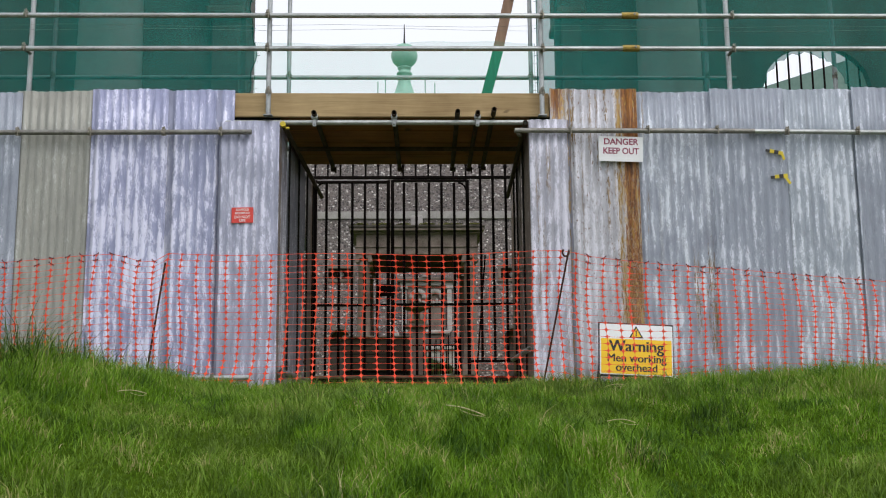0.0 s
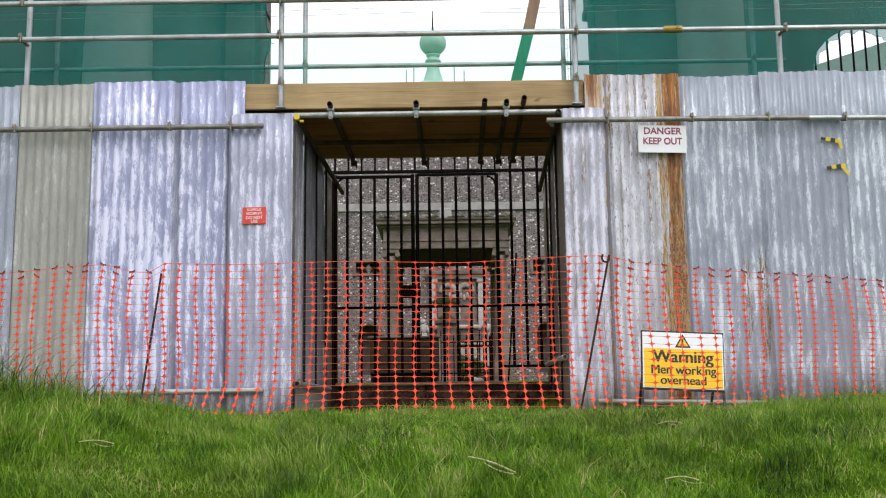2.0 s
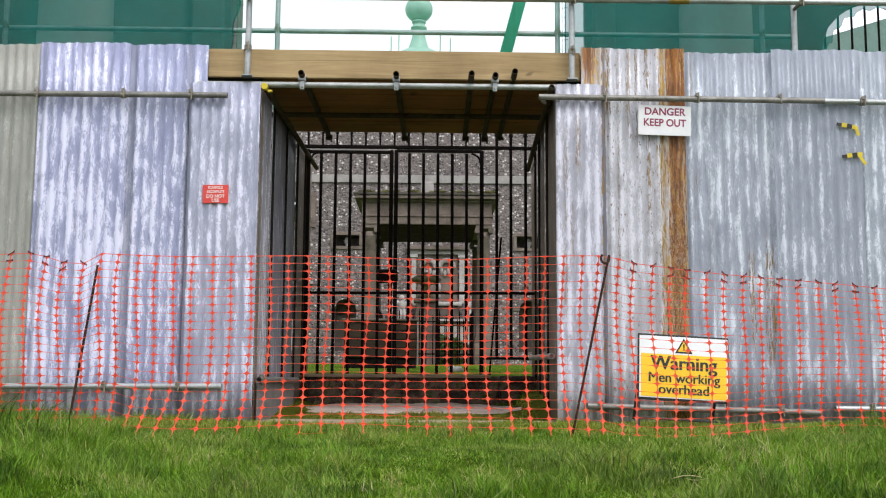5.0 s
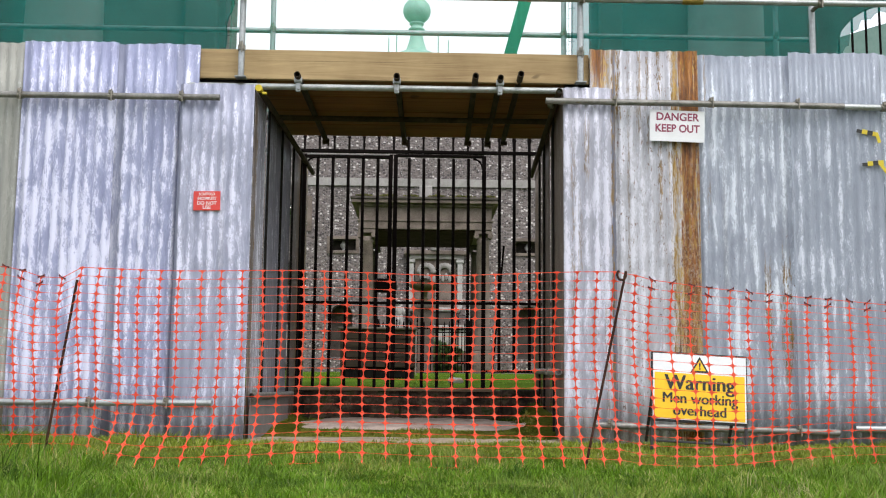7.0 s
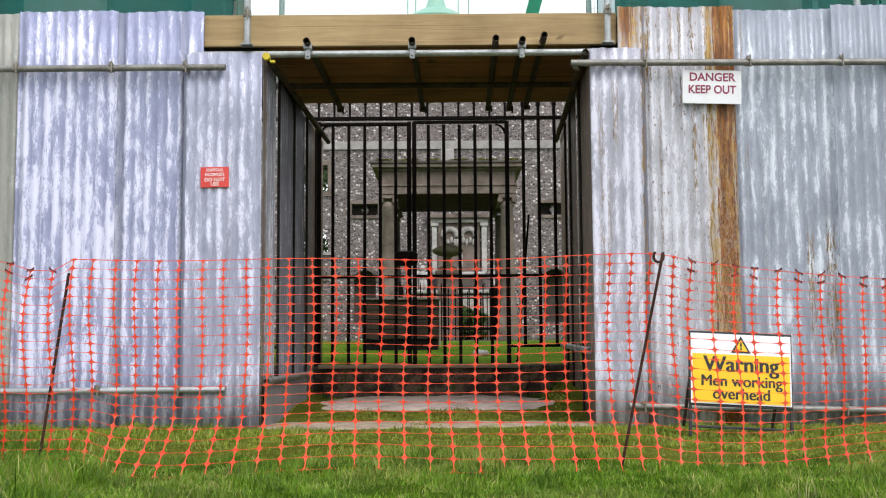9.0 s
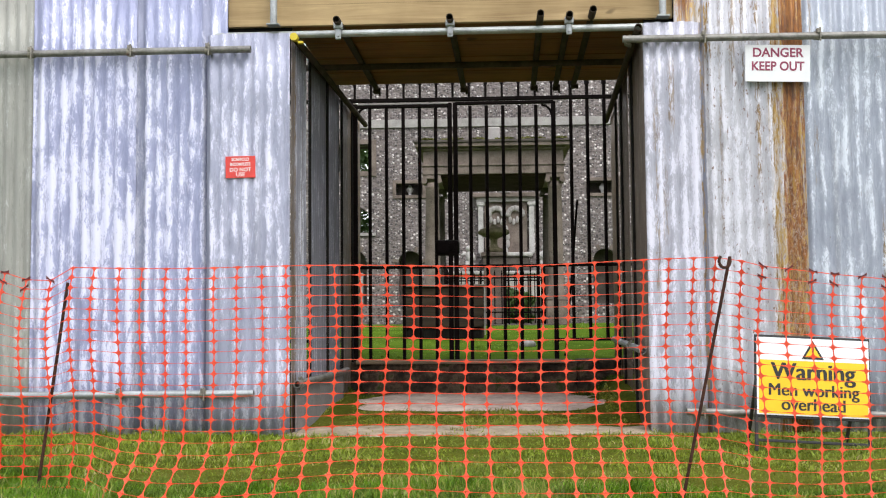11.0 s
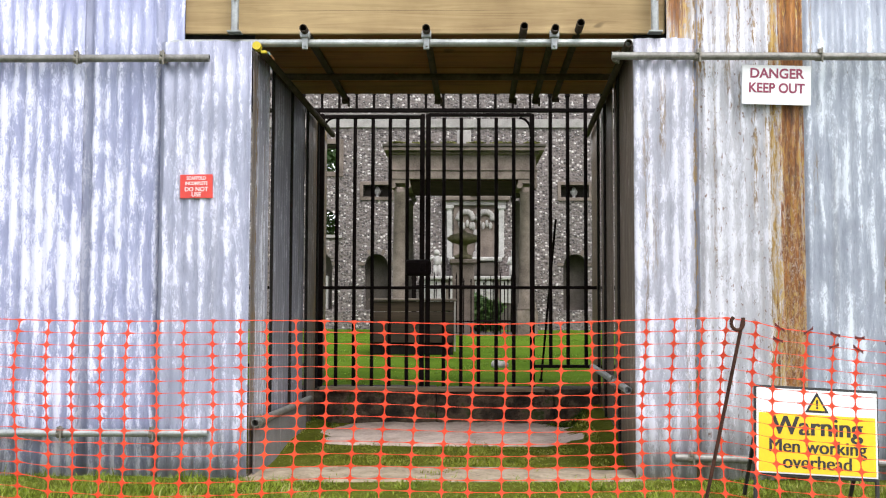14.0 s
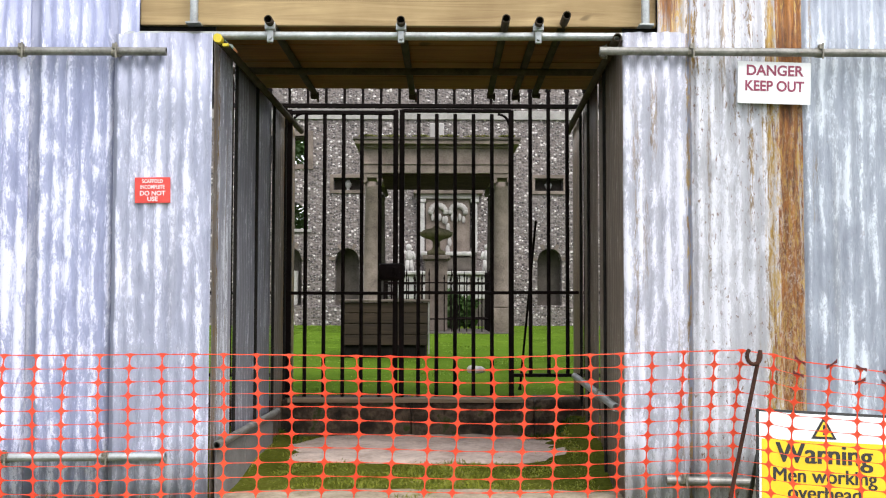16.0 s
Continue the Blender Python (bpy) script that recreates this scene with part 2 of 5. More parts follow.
# passage linings: the passage's shade is mixed into these tones, paler near the mouth
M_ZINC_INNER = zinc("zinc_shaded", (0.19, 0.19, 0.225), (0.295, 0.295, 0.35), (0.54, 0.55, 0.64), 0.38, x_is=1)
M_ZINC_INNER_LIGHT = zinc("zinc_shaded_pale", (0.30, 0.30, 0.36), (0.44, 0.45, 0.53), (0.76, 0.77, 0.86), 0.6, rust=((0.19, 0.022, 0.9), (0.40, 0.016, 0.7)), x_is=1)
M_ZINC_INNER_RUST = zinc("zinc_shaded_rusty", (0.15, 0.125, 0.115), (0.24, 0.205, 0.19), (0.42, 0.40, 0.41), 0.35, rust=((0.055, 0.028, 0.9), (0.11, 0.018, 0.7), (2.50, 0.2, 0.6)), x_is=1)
M_ZINC_INNER2 = zinc("zinc_shaded_drab", (0.125, 0.096, 0.076), (0.22, 0.172, 0.138), (0.34, 0.30, 0.27), 0.25, rust=((2.5, 0.2, 0.2),), x_is=1)
M_KICK = plain("grey_kick_board", (0.15, 0.14, 0.14), (0.25, 0.235, 0.235), 0.8, 0, 4, 50)
# near black for added strips, boards and a box that stand for shade
M_SHADE_BLACK = plain("shade_black", (0.008, 0.007, 0.007), (0.025, 0.022, 0.02), 0.9, 0, 8, 60, (1, 1, 0.2), spec=0.15)
M_GALV = plain("galvanised_tube", (0.26, 0.27, 0.27), (0.50, 0.52, 0.53), 0.42, 0.6, 5, 60, (1, 1, 1), 0.15)
M_TUBE_OLD = plain("old_tube", (0.115, 0.108, 0.098), (0.31, 0.30, 0.28), 0.48, 0.45, 7, 50, (1, 1, 1), 0.2)
# tube colour lowered to hold the shade below the deck
M_TUBE_DARK = plain("shaded_tube", (0.030, 0.021, 0.015), (0.085, 0.062, 0.045), 0.8, 0, 7, 50, spec=0.2)
M_CLAMP = plain("clamp_steel", (0.10, 0.095, 0.085), (0.36, 0.33, 0.27), 0.55, 0.5, 30, 120)
M_IRON = plain("black_iron", (0.004, 0.002, 0.002), (0.012, 0.0075, 0.007), 0.75, 0, 9, 90, spec=0.1)
M_RUSTBAR = plain("rusty_bar", (0.022, 0.011, 0.009), (0.085, 0.038, 0.026), 0.9, 0, 14, 80, spec=0.15)
M_WHITE = plain("white_board", (0.74, 0.75, 0.77), (0.84, 0.84, 0.86), 0.45, 0, 5, 60, bump=0.05)
M_RED = plain("red_board", (0.62, 0.045, 0.035), (0.72, 0.065, 0.05), 0.5, 0, 5, 60, bump=0.05)
M_YELLOW = plain("yellow_board", (0.84, 0.50, 0.005), (0.90, 0.58, 0.012), 0.5, 0, 5, 60, bump=0.05)
M_TEXT_RED = plain("maroon_print", (0.22, 0.03, 0.075), (0.29, 0.05, 0.10), 0.6)
M_BLACK = plain("black_print", (0.012, 0.012, 0.012), (0.03, 0.03, 0.028), 0.6)
M_TEXT_WHITE = plain("white_print", (0.75, 0.72, 0.72), (0.82, 0.8, 0.8), 0.6)
M_STONE = plain("weathered_stone", (0.090, 0.069, 0.057), (0.27, 0.218, 0.188), 0.9, 0, 3, 45, bump=0.4)
# dark stone; also painted shade for rear columns and niche backs
M_STONE_DARK = plain("dark_shade_stone", (0.05, 0.042, 0.036), (0.13, 0.11, 0.095), 0.9, 0, 3, 45, bump=0.4)
# near-black stone that paints the shade on the canopy's underside
M_SOFFIT_SHADE = plain("soffit_shade_stone", (0.020, 0.011, 0.009), (0.06, 0.036, 0.028), 0.95, 0, 4, 40, bump=0.4, spec=0.1)
M_STONE_PALE = plain("pale_dressed_stone", (0.25, 0.235, 0.225), (0.43, 0.405, 0.39), 0.85, 0, 4, 50, bump=0.3)
M_MARBLE = plain("white_marble", (0.30, 0.285, 0.275), (0.58, 0.56, 0.55), 0.6, 0, 5, 40, bump=0.2)
M_CHALK = plain("trodden_chalk", (0.36, 0.27, 0.225), (0.70, 0.57, 0.50), 0.95, 0, 5.0, 26, bump=0.8)
M_LEAF = plain("leaf", (0.05, 0.11, 0.025), (0.12, 0.22, 0.05), 0.6, 0, 4, 30)
M_BARK = plain("bark", (0.05, 0.04, 0.03), (0.12, 0.10, 0.08), 0.9, 0, 6, 40, (1, 1, 0.2), 0.6)
# tower top: the green cast of the netting in front put into its colour
M_TOWER_TINT = plain("tower_net_tint", (0.25, 0.42, 0.35), (0.36, 0.56, 0.46), 0.55, 0.1, 2, 20)


def timber(name, dark, light, along=0):
    n = Nodes(name)
    s = [17, 17, 17]
    s[along] = 0.9
    grain = n.noise(1.0, 6, 0.65, tuple(s), 1.2)
    blot = n.noise(1.6, 4, 0.6)
    knots = n.step(n.noise(3.4, 2, 0.5, (1, 1, 2.4)), 0.68, 0.74)
    c = n.ramp(n.maths("ADD", n.maths("MULTIPLY", grain, 0.55), n.maths("MULTIPLY", blot, 0.45)), [(0.36, dark), (0.62, light)])
    split = n.noise(1.0, 3, 0.5, tuple(0.35 if k == along else 60 for k in range(3)), 0.6)
    c = n.mix(n.maths("MULTIPLY", n.step(split, 0.66, 0.72), 0.6), c, tuple(v * 0.4 for v in dark))
    c = n.mix(n.maths("MULTIPLY", knots, 0.7), c, tuple(v * 0.45 for v in dark))
    return n.finish(c, 0.8, 0, grain, 0.3, 0.004)


M_BEAM = timber("scaffold_board", (0.26, 0.170, 0.078), (0.50, 0.36, 0.185))
# deck browns are taken down for the shaded underside
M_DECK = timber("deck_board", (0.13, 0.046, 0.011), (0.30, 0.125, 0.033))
M_CHEST = timber("old_planks", (0.015, 0.009, 0.006), (0.064, 0.040, 0.024))
M_CHEST_PALE = timber("worn_nosing", (0.10, 0.07, 0.04), (0.27, 0.20, 0.13))
M_PLANK_NET_TINT = timber("brace_plank_net_tint", (0.012, 0.16, 0.085), (0.03, 0.27, 0.15), 2)
M_PLANK_RED = timber("brace_plank", (0.17, 0.10, 0.065), (0.30, 0.19, 0.13), 2)


def flint():
    n = Nodes("knapped_flint")
    v = n.add("ShaderNodeTexVoronoi")
    v.inputs["Scale"].default_value = 17.0
    n.link(n.mapped((1, 1, 1.25)), v.inputs["Vector"])
    tone = n.add("ShaderNodeSeparateColor")
    n.link(v.outputs["Color"], tone.inputs[0])
    cells = n.ramp(tone.outputs[0], [(0.0, (0.046, 0.038, 0.040)), (0.50, (0.142, 0.119, 0.121)), (0.83, (0.25, 0.213, 0.213)), (0.93, (0.76, 0.70, 0.69))])
    n.tree.nodes[-1].color_ramp.interpolation = "LINEAR"
    w = n.add("ShaderNodeTexVoronoi")
    w.inputs["Scale"].default_value = 30.0
    n.link(n.mapped((1, 1, 1.3)), w.inputs["Vector"])
    wt = n.add("ShaderNodeSeparateColor")
    n.link(w.outputs["Color"], wt.inputs[0])
    chips = n.maths("MULTIPLY", n.step(wt.outputs[1], 0.85, 0.92), n.step(w.outputs["Distance"], 0.5, 0.3))
    cells = n.mix(chips, cells, (0.55, 0.53, 0.52))
    joint = n.step(v.outputs["Distance"], 0.34, 0.60)
    blot = n.noise(0.9, 5, 0.6)
    c = n.mix(n.maths("MULTIPLY", joint, 0.8), cells, (0.215, 0.178, 0.168))
    c = n.mix(n.step(blot, 0.3, 0.75), n.mix(0.3, c, (0.09, 0.085, 0.085)), c)
    return n.finish(c, 0.75, 0, n.maths("SUBTRACT", 1.0, v.outputs["Distance"]), 0.7, 0.03)


M_FLINT = flint()


def render_wall():
    n = Nodes("stucco_wall")
    c = n.ramp(n.noise(1.4, 6, 0.65), [(0.3, (0.085, 0.082, 0.076)), (0.7, (0.18, 0.173, 0.16))])
    return n.finish(c, 0.9, 0, n.noise(30, 4, 0.6), 0.4, 0.01)


M_STUCCO = render_wall()
M_COLUMN = plain("pale_column_stone", (0.46, 0.46, 0.44), (0.62, 0.62, 0.60), 0.85, 0, 2, 30, bump=0.3)


def turf(name, *tones):
    n = Nodes(name)
    a, b = n.noise(1.3, 5, 0.6), n.noise(40, 4, 0.7)
    c = n.ramp(n.maths("ADD", n.maths("MULTIPLY", a, 0.5), n.maths("MULTIPLY", b, 0.5)), list(zip((0.36, 0.52, 0.70), tones)))
    return n.finish(c, 0.95, 0, b, 0.8, 0.03, 0.02)


M_TURF = turf("turf", (0.020, 0.041, 0.003), (0.050, 0.092, 0.006), (0.090, 0.150, 0.011))
M_TRODDEN = turf("trodden_turf", (0.050, 0.062, 0.008), (0.105, 0.118, 0.015), (0.175, 0.165, 0.045))
M_LAWN = turf("mown_lawn", (0.058, 0.108, 0.009), (0.098, 0.172, 0.015), (0.140, 0.215, 0.024))


def blade(name, dark, mid, straw):
    n = Nodes(name)
    g = n.add("ShaderNodeNewGeometry")
    patch = n.noise(4.2, 5, 0.72)
    f = n.maths("ADD", n.maths("MULTIPLY", g.outputs["Random Per Island"], 0.45), n.maths("MULTIPLY", n.step(patch, 0.36, 0.64), 0.55))
    c = n.ramp(f, [(0.15, dark), (0.55, mid), (0.78, tuple(v * 1.3 for v in mid)), (0.90, straw)])
    dull = n.step(n.noise(1.1, 4, 0.7, (1, 1, 1), 0.8), 0.44, 0.64)
    c = n.mix(n.maths("MULTIPLY", dull, 0.42), c, tuple(0.55 * v + 0.25 * w for v, w in zip(mid, straw)))
    n.finish(c, 0.55, 0, spec=0.25)
    thin = n.add("ShaderNodeBsdfTranslucent")
    n.link(c, thin.inputs[0])
    both = n.add("ShaderNodeMixShader")
    both.inputs[0].default_value = 0.22
    n.link(n.bsdf.outputs[0], both.inputs[1])
    n.link(thin.outputs[0], both.inputs[2])
    n.link(both.outputs[0], n.tree.nodes["Material Output"].inputs[0])
    return n.mat


M_GRASS = blade("grass_blade", (0.030, 0.086, 0.004), (0.142, 0.272, 0.013), (0.46, 0.41, 0.18))


# tussock greens lowered to include the shade inside tall clumps
M_GRASS_DARK = blade("tussock_blade", (0.011, 0.032, 0.003), (0.044, 0.098, 0.007), (0.27, 0.24, 0.10))
M_GRASS_DRY = blade("straw_tipped_blade", (0.12, 0.17, 0.018), (0.27, 0.31, 0.055), (0.52, 0.45, 0.20))
M_GRASS_LAWN = blade("lawn_blade", (0.120, 0.205, 0.016), (0.190, 0.300, 0.030), (0.25, 0.32, 0.06))
M_GRASS_WORN = blade("worn_blade", (0.080, 0.125, 0.010), (0.22, 0.285, 0.026), (0.44, 0.37, 0.17))
M_STRAW = plain("dry_straw", (0.36, 0.31, 0.15), (0.56, 0.50, 0.28), 0.8)
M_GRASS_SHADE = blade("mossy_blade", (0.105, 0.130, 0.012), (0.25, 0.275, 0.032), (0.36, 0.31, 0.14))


def netting(name, colour, cover, back=0.5):
    """Woven debris netting: the threads cover that share of it, and the rest is holes."""
    n = Nodes(name)
    # light and dark of upright folds painted into the thread colour
    fold_shade = n.noise(1.0, 4, 0.6, (2.2, 2.2, 0.35))
    c = n.ramp(fold_shade, [(0.3, tuple(v * 0.75 for v in colour)), (0.7, tuple(min(1, v * 1.25) for v in colour))])
    n.finish(c, 0.8, 0, spec=0.08)
    thin = n.add("ShaderNodeBsdfTranslucent")
    n.link(c, thin.inputs[0])
    threads = n.add("ShaderNodeMixShader")
    threads.inputs[0].default_value = back
    n.link(n.bsdf.outputs[0], threads.inputs[1])
    n.link(thin.outputs[0], threads.inputs[2])
    hole = n.add("ShaderNodeBsdfTransparent")
    both = n.add("ShaderNodeMixShader")
    both.inputs[0].default_value = cover
    n.link(hole.outputs[0], both.inputs[1])
    n.link(threads.outputs[0], both.inputs[2])
    n.link(both.outputs[0], n.tree.nodes["Material Output"].inputs[0])
    return n.mat


M_GREEN_NET = netting("green_debris_net", (0.009, 0.205, 0.176), 0.66, 0.45)
M_GREEN_SHEER = netting("green_debris_net_thin", (0.03, 0.55, 0.36), 0.20)


def orange():
    n = Nodes("orange_plastic")
    c = n.ramp(n.noise(3.0, 3, 0.6), [(0.3, (0.84, 0.068, 0.026)), (0.7, (0.95, 0.125, 0.052))])
    n.finish(c, 0.42)
    thin = n.add("ShaderNodeBsdfTranslucent")
    n.link(c, thin.inputs[0])
    both = n.add("ShaderNodeMixShader")
    both.inputs[0].default_value = 0.3
    n.link(n.bsdf.outputs[0], both.inputs[1])
    n.link(thin.outputs[0], both.inputs[2])
    n.link(both.outputs[0], n.tree.nodes["Material Output"].inputs[0])
    return n.mat


M_ORANGE = orange()
M_TAPE = plain("tape_yellow", (0.55, 0.42, 0.02), (0.7, 0.55, 0.03), 0.5)


# ---- ground: a steep turf bank that levels out before the hoarding ----
G_Y = [-400, -60, -25, -9.84, -8.62, -7.79, -6.91, -6.13, -5.3, -4.5, -3.4, -1.0, 0.0, 0.3, 1.3, 2.1, 2.24, 2.62, 9.0, 12.0, 20.0, 400]
G_Z = [-14, -14, -6.8, -1.68, -1.26, -1.00, -0.66, -0.38, -0.15, -0.04, -0.01, -0.01, -0.05, -0.045, 0.0, 0.04, 0.06, 0.34, 0.56, 0.58, 0.55, 0.55]


def smooth01(t):
    t = np.clip(t, 0, 1)
    return t * t * (3 - 2 * t)


def ground_z(x, y):
    x, y = np.asarray(x, float), np.asarray(y, float)
    soft = np.where(y < 1.0, 0.35, 0.05)
    z = (np.interp(y - soft, G_Y, G_Z) + np.interp(y, G_Y, G_Z) + np.interp(y + soft, G_Y, G_Z)) / 3
    bank = smooth01((np.abs(x - 0.22) - 0.82) / 1.1) * np.interp(y, [-12, -9, -7.5, -6.0, -5.0, -4.0, -2.7, -1.2], [0, 0.2, 0.30, 0.25, 0.12, 0.05, 0.03, 0.0])
    z = z + bank * np.where(x > 0.22, 0.22, 1.0)
    passage = smooth01((y - 0.5) / 0.7) * smooth01((2.6 - y) / 0.3)
    z = z + passage * (0.16 * smooth01((x - 1.08) / 0.18) + 0.08 * smooth01((-0.90 - x) / 0.14))
    z = z + 0.02 * np.sin(1.7 * x + 0.6 * y) * np.cos(1.1 * y - 0.5 * x) * smooth01((0.2 - y) / 1.0)
    z = z + 0.022 * np.sin(5.3 * x + 1.7 * np.sin(2.1 * y)) * np.sin(4.7 * y + 1.3 * np.sin(2.9 * x)) * smooth01((-2.6 - y) / 1.0) * smooth01((y + 12) / 2)
    return z


def ground_at(x, y):
    return float(ground_z(x, y))


def sheet_ground():
    xs = np.r_[-400, -150, -60, -25, -12, np.arange(-7, 7.01, 0.14), 12, 25, 60, 150, 400]
    ys = np.r_[-400, -150, -60, -25, -15, np.arange(-11, 2.0, 0.14), np.arange(2.0, 2.8, 0.05), np.arange(3, 20, 0.5), 25, 60, 150, 400]
    gx, gy = np.meshgrid(xs, ys)
    verts = np.stack([gx, gy, ground_z(gx, gy)], -1).reshape(-1, 3)
    w = len(xs)
    i = (np.arange(len(ys) - 1)[:, None] * w + np.arange(w - 1)).ravel()
    me = bpy.data.meshes.new("ground")
    me.from_pydata(verts.tolist(), [], np.stack([i, i + 1, i + w + 1, i + w], -1).tolist())
    me.materials.append(M_TURF)
    me.materials.append(M_LAWN)
    me.materials.append(M_TRODDEN)
    for f in me.polygons:
        f.material_index = 1 if f.center.y > 2.62 else 2 if f.center.y > -2.45 and abs(f.center.x) < 7 else 0
    me.shade_smooth()
    return tagged(new("ground", me), "rough green turf bank rising to level grass", "ground", kind="structure")


sheet_ground()

# ---- hoarding of corrugated sheets ----
PITCH = 0.076


def corrugated(bm, a, b, z0, z1, amp=0.0085, lift=0.0, ragged=0.0, seed=0, lean=0.0):
    """A corrugated sheet between plan points a and b, with its own thickness. lift pushes it out along the normal."""
    rnd = random.Random(seed)
    a, b = Vector((*a, 0)), Vector((*b, 0))
    way = b - a
    wide = way.length
    way.normalize()
    out = Vector((way.y, -way.x, 0))
    n = max(8, int(wide / PITCH * 8))
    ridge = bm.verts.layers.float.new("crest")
    rows = 7
    bow = [rnd.uniform(-0.006, 0.006) for _ in range(rows + 1)]
    faces = []
    for side in (0, 1):
        grid = []
        for r in range(rows + 1):
            f = r / rows
            line = []
            for k in range(n + 1):
                u = wide * k / n
                d = lift + amp * math.sin(2 * math.pi * u / PITCH + seed) + bow[r] * math.sin(math.pi * k / n) + lean * f - side * 0.003
                z = z0 + (z1 - z0) * f
                if r == rows and ragged:
                    z += ragged * (math.sin(u * 9 + seed) + 0.6 * math.sin(u * 31 + 2 * seed))
                v = bm.verts.new(a + way * u + out * d + Vector((0, 0, z)))
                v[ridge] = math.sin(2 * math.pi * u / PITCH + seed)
                line.append(v)
            grid.append(line)
        faces.append(grid)
        for r in range(rows):
            for k in range(n):
                q = (grid[r][k], grid[r][k + 1], grid[r + 1][k + 1], grid[r + 1][k])
                bm.faces.new(q if side == 0 else q[::-1])
    f0, f1 = faces
    rim = [f0[0][k] for k in range(n + 1)] + [f0[r][n] for r in range(1, rows + 1)] + [f0[rows][k] for k in range(n - 1, -1, -1)] + [f0[r][0] for r in range(rows - 1, 0, -1)]
    rim2 = [f1[0][k] for k in range(n + 1)] + [f1[r][n] for r in range(1, rows + 1)] + [f1[rows][k] for k in range(n - 1, -1, -1)] + [f1[r][0] for r in range(rows - 1, 0, -1)]
    for k in range(len(rim)):
        j = (k + 1) % len(rim)
        bm.faces.new((rim[k], rim2[k], rim2[j], rim[j]))
    return bm


def hoarding_sheet(x0, x1, top, material, label, lift=0.0, seed=0, bottom=-0.045, ragged=0.004):
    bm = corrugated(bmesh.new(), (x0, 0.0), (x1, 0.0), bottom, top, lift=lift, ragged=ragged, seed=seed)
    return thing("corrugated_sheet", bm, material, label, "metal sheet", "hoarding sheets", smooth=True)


hoarding_sheet(-6.3, -5.58, 2.93, M_ZINC_BLUE, "dull blue-grey corrugated iron sheet in a hoarding", 0.0, 11)
hoarding_sheet(-5.62, -4.90, 2.94, M_ZINC_DRAB, "drab grey corrugated iron sheet in a hoarding", 0.012, 12)
hoarding_sheet(-4.94, -4.20, 2.93, M_ZINC_BLUE, "dull blue-grey corrugated iron sheet in a hoarding", 0.0, 13)
hoarding_sheet(-4.24, -3.50, 2.925, M_ZINC_BLUE, "dull blue-grey corrugated iron sheet in a hoarding", 0.014, 1)
hoarding_sheet(-3.55, -2.80, 2.945, M_ZINC_DRAB, "drab olive-grey corrugated iron sheet in a hoarding", 0.0, 2)
hoarding_sheet(-2.84, -2.13, 2.955, M_ZINC_WHITE, "corrugated iron sheet thickly streaked with white oxide", 0.026, 3)
hoarding_sheet(-2.18, -1.51, 2.955, M_ZINC_MOTTLED, "blue-grey corrugated iron sheet mottled with white", 0.0, 4)
hoarding_sheet(-1.64, -1.078, 2.635, M_ZINC_CORNER, "pale corrugated iron sheet at the passage corner", 0.046, 5)
hoarding_sheet(1.275, 1.66, 2.650, M_ZINC_POST, "whitish corrugated iron sheet with rust runs at the passage corner", 0.046, 6)
hoarding_sheet(1.485, 2.322, 2.965, M_ZINC_RUSTY, "beige corrugated iron sheet with an orange rust band", 0.006, 7)
hoarding_sheet(2.29, 3.06, 2.945, M_ZINC_STAIN, "blue-grey corrugated iron sheet with thin rust runs", -0.014, 8)
hoarding_sheet(3.03, 3.745, 2.972, M_ZINC_BLUE, "mottled blue-grey corrugated iron sheet in a hoarding", 0.010, 9)
hoarding_sheet(3.72, 4.44, 2.972, M_ZINC_RIGHT, "pale blue-grey corrugated iron sheet in a hoarding", -0.010, 10)
hoarding_sheet(4.41, 5.13, 2.985, M_ZINC_BLUE, "bright blue-grey corrugated iron sheet in a hoarding", 0.010, 14)
hoarding_sheet(5.10, 5.82, 2.97, M_ZINC_RIGHT, "pale blue-grey corrugated iron sheet in a hoarding", -0.010, 15)
hoarding_sheet(5.79, 6.50, 2.96, M_ZINC_BLUE, "dull blue-grey corrugated iron sheet in a hoarding", 0.010, 16)

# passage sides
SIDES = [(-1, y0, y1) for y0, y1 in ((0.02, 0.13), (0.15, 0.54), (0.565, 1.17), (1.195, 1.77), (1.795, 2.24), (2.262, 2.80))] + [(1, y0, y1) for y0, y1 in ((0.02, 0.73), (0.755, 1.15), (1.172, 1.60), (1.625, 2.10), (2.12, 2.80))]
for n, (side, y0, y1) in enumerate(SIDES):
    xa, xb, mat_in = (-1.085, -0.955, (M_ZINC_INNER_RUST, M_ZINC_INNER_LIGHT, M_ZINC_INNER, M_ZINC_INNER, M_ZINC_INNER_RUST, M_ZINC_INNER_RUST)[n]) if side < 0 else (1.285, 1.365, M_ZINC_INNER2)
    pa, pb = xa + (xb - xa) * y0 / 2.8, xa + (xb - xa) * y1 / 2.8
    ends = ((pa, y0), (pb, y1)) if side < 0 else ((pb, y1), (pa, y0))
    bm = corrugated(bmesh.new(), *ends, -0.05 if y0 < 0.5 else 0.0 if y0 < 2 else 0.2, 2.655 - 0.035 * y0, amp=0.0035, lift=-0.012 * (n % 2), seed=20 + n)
    thing("corrugated_sheet", bm, mat_in, "weathered metal sheet lining the passage, shade in its colour" if side < 0 else "brownish metal sheet lining the passage, shade in its colour", "metal sheet", "passage sheets", smooth=True)
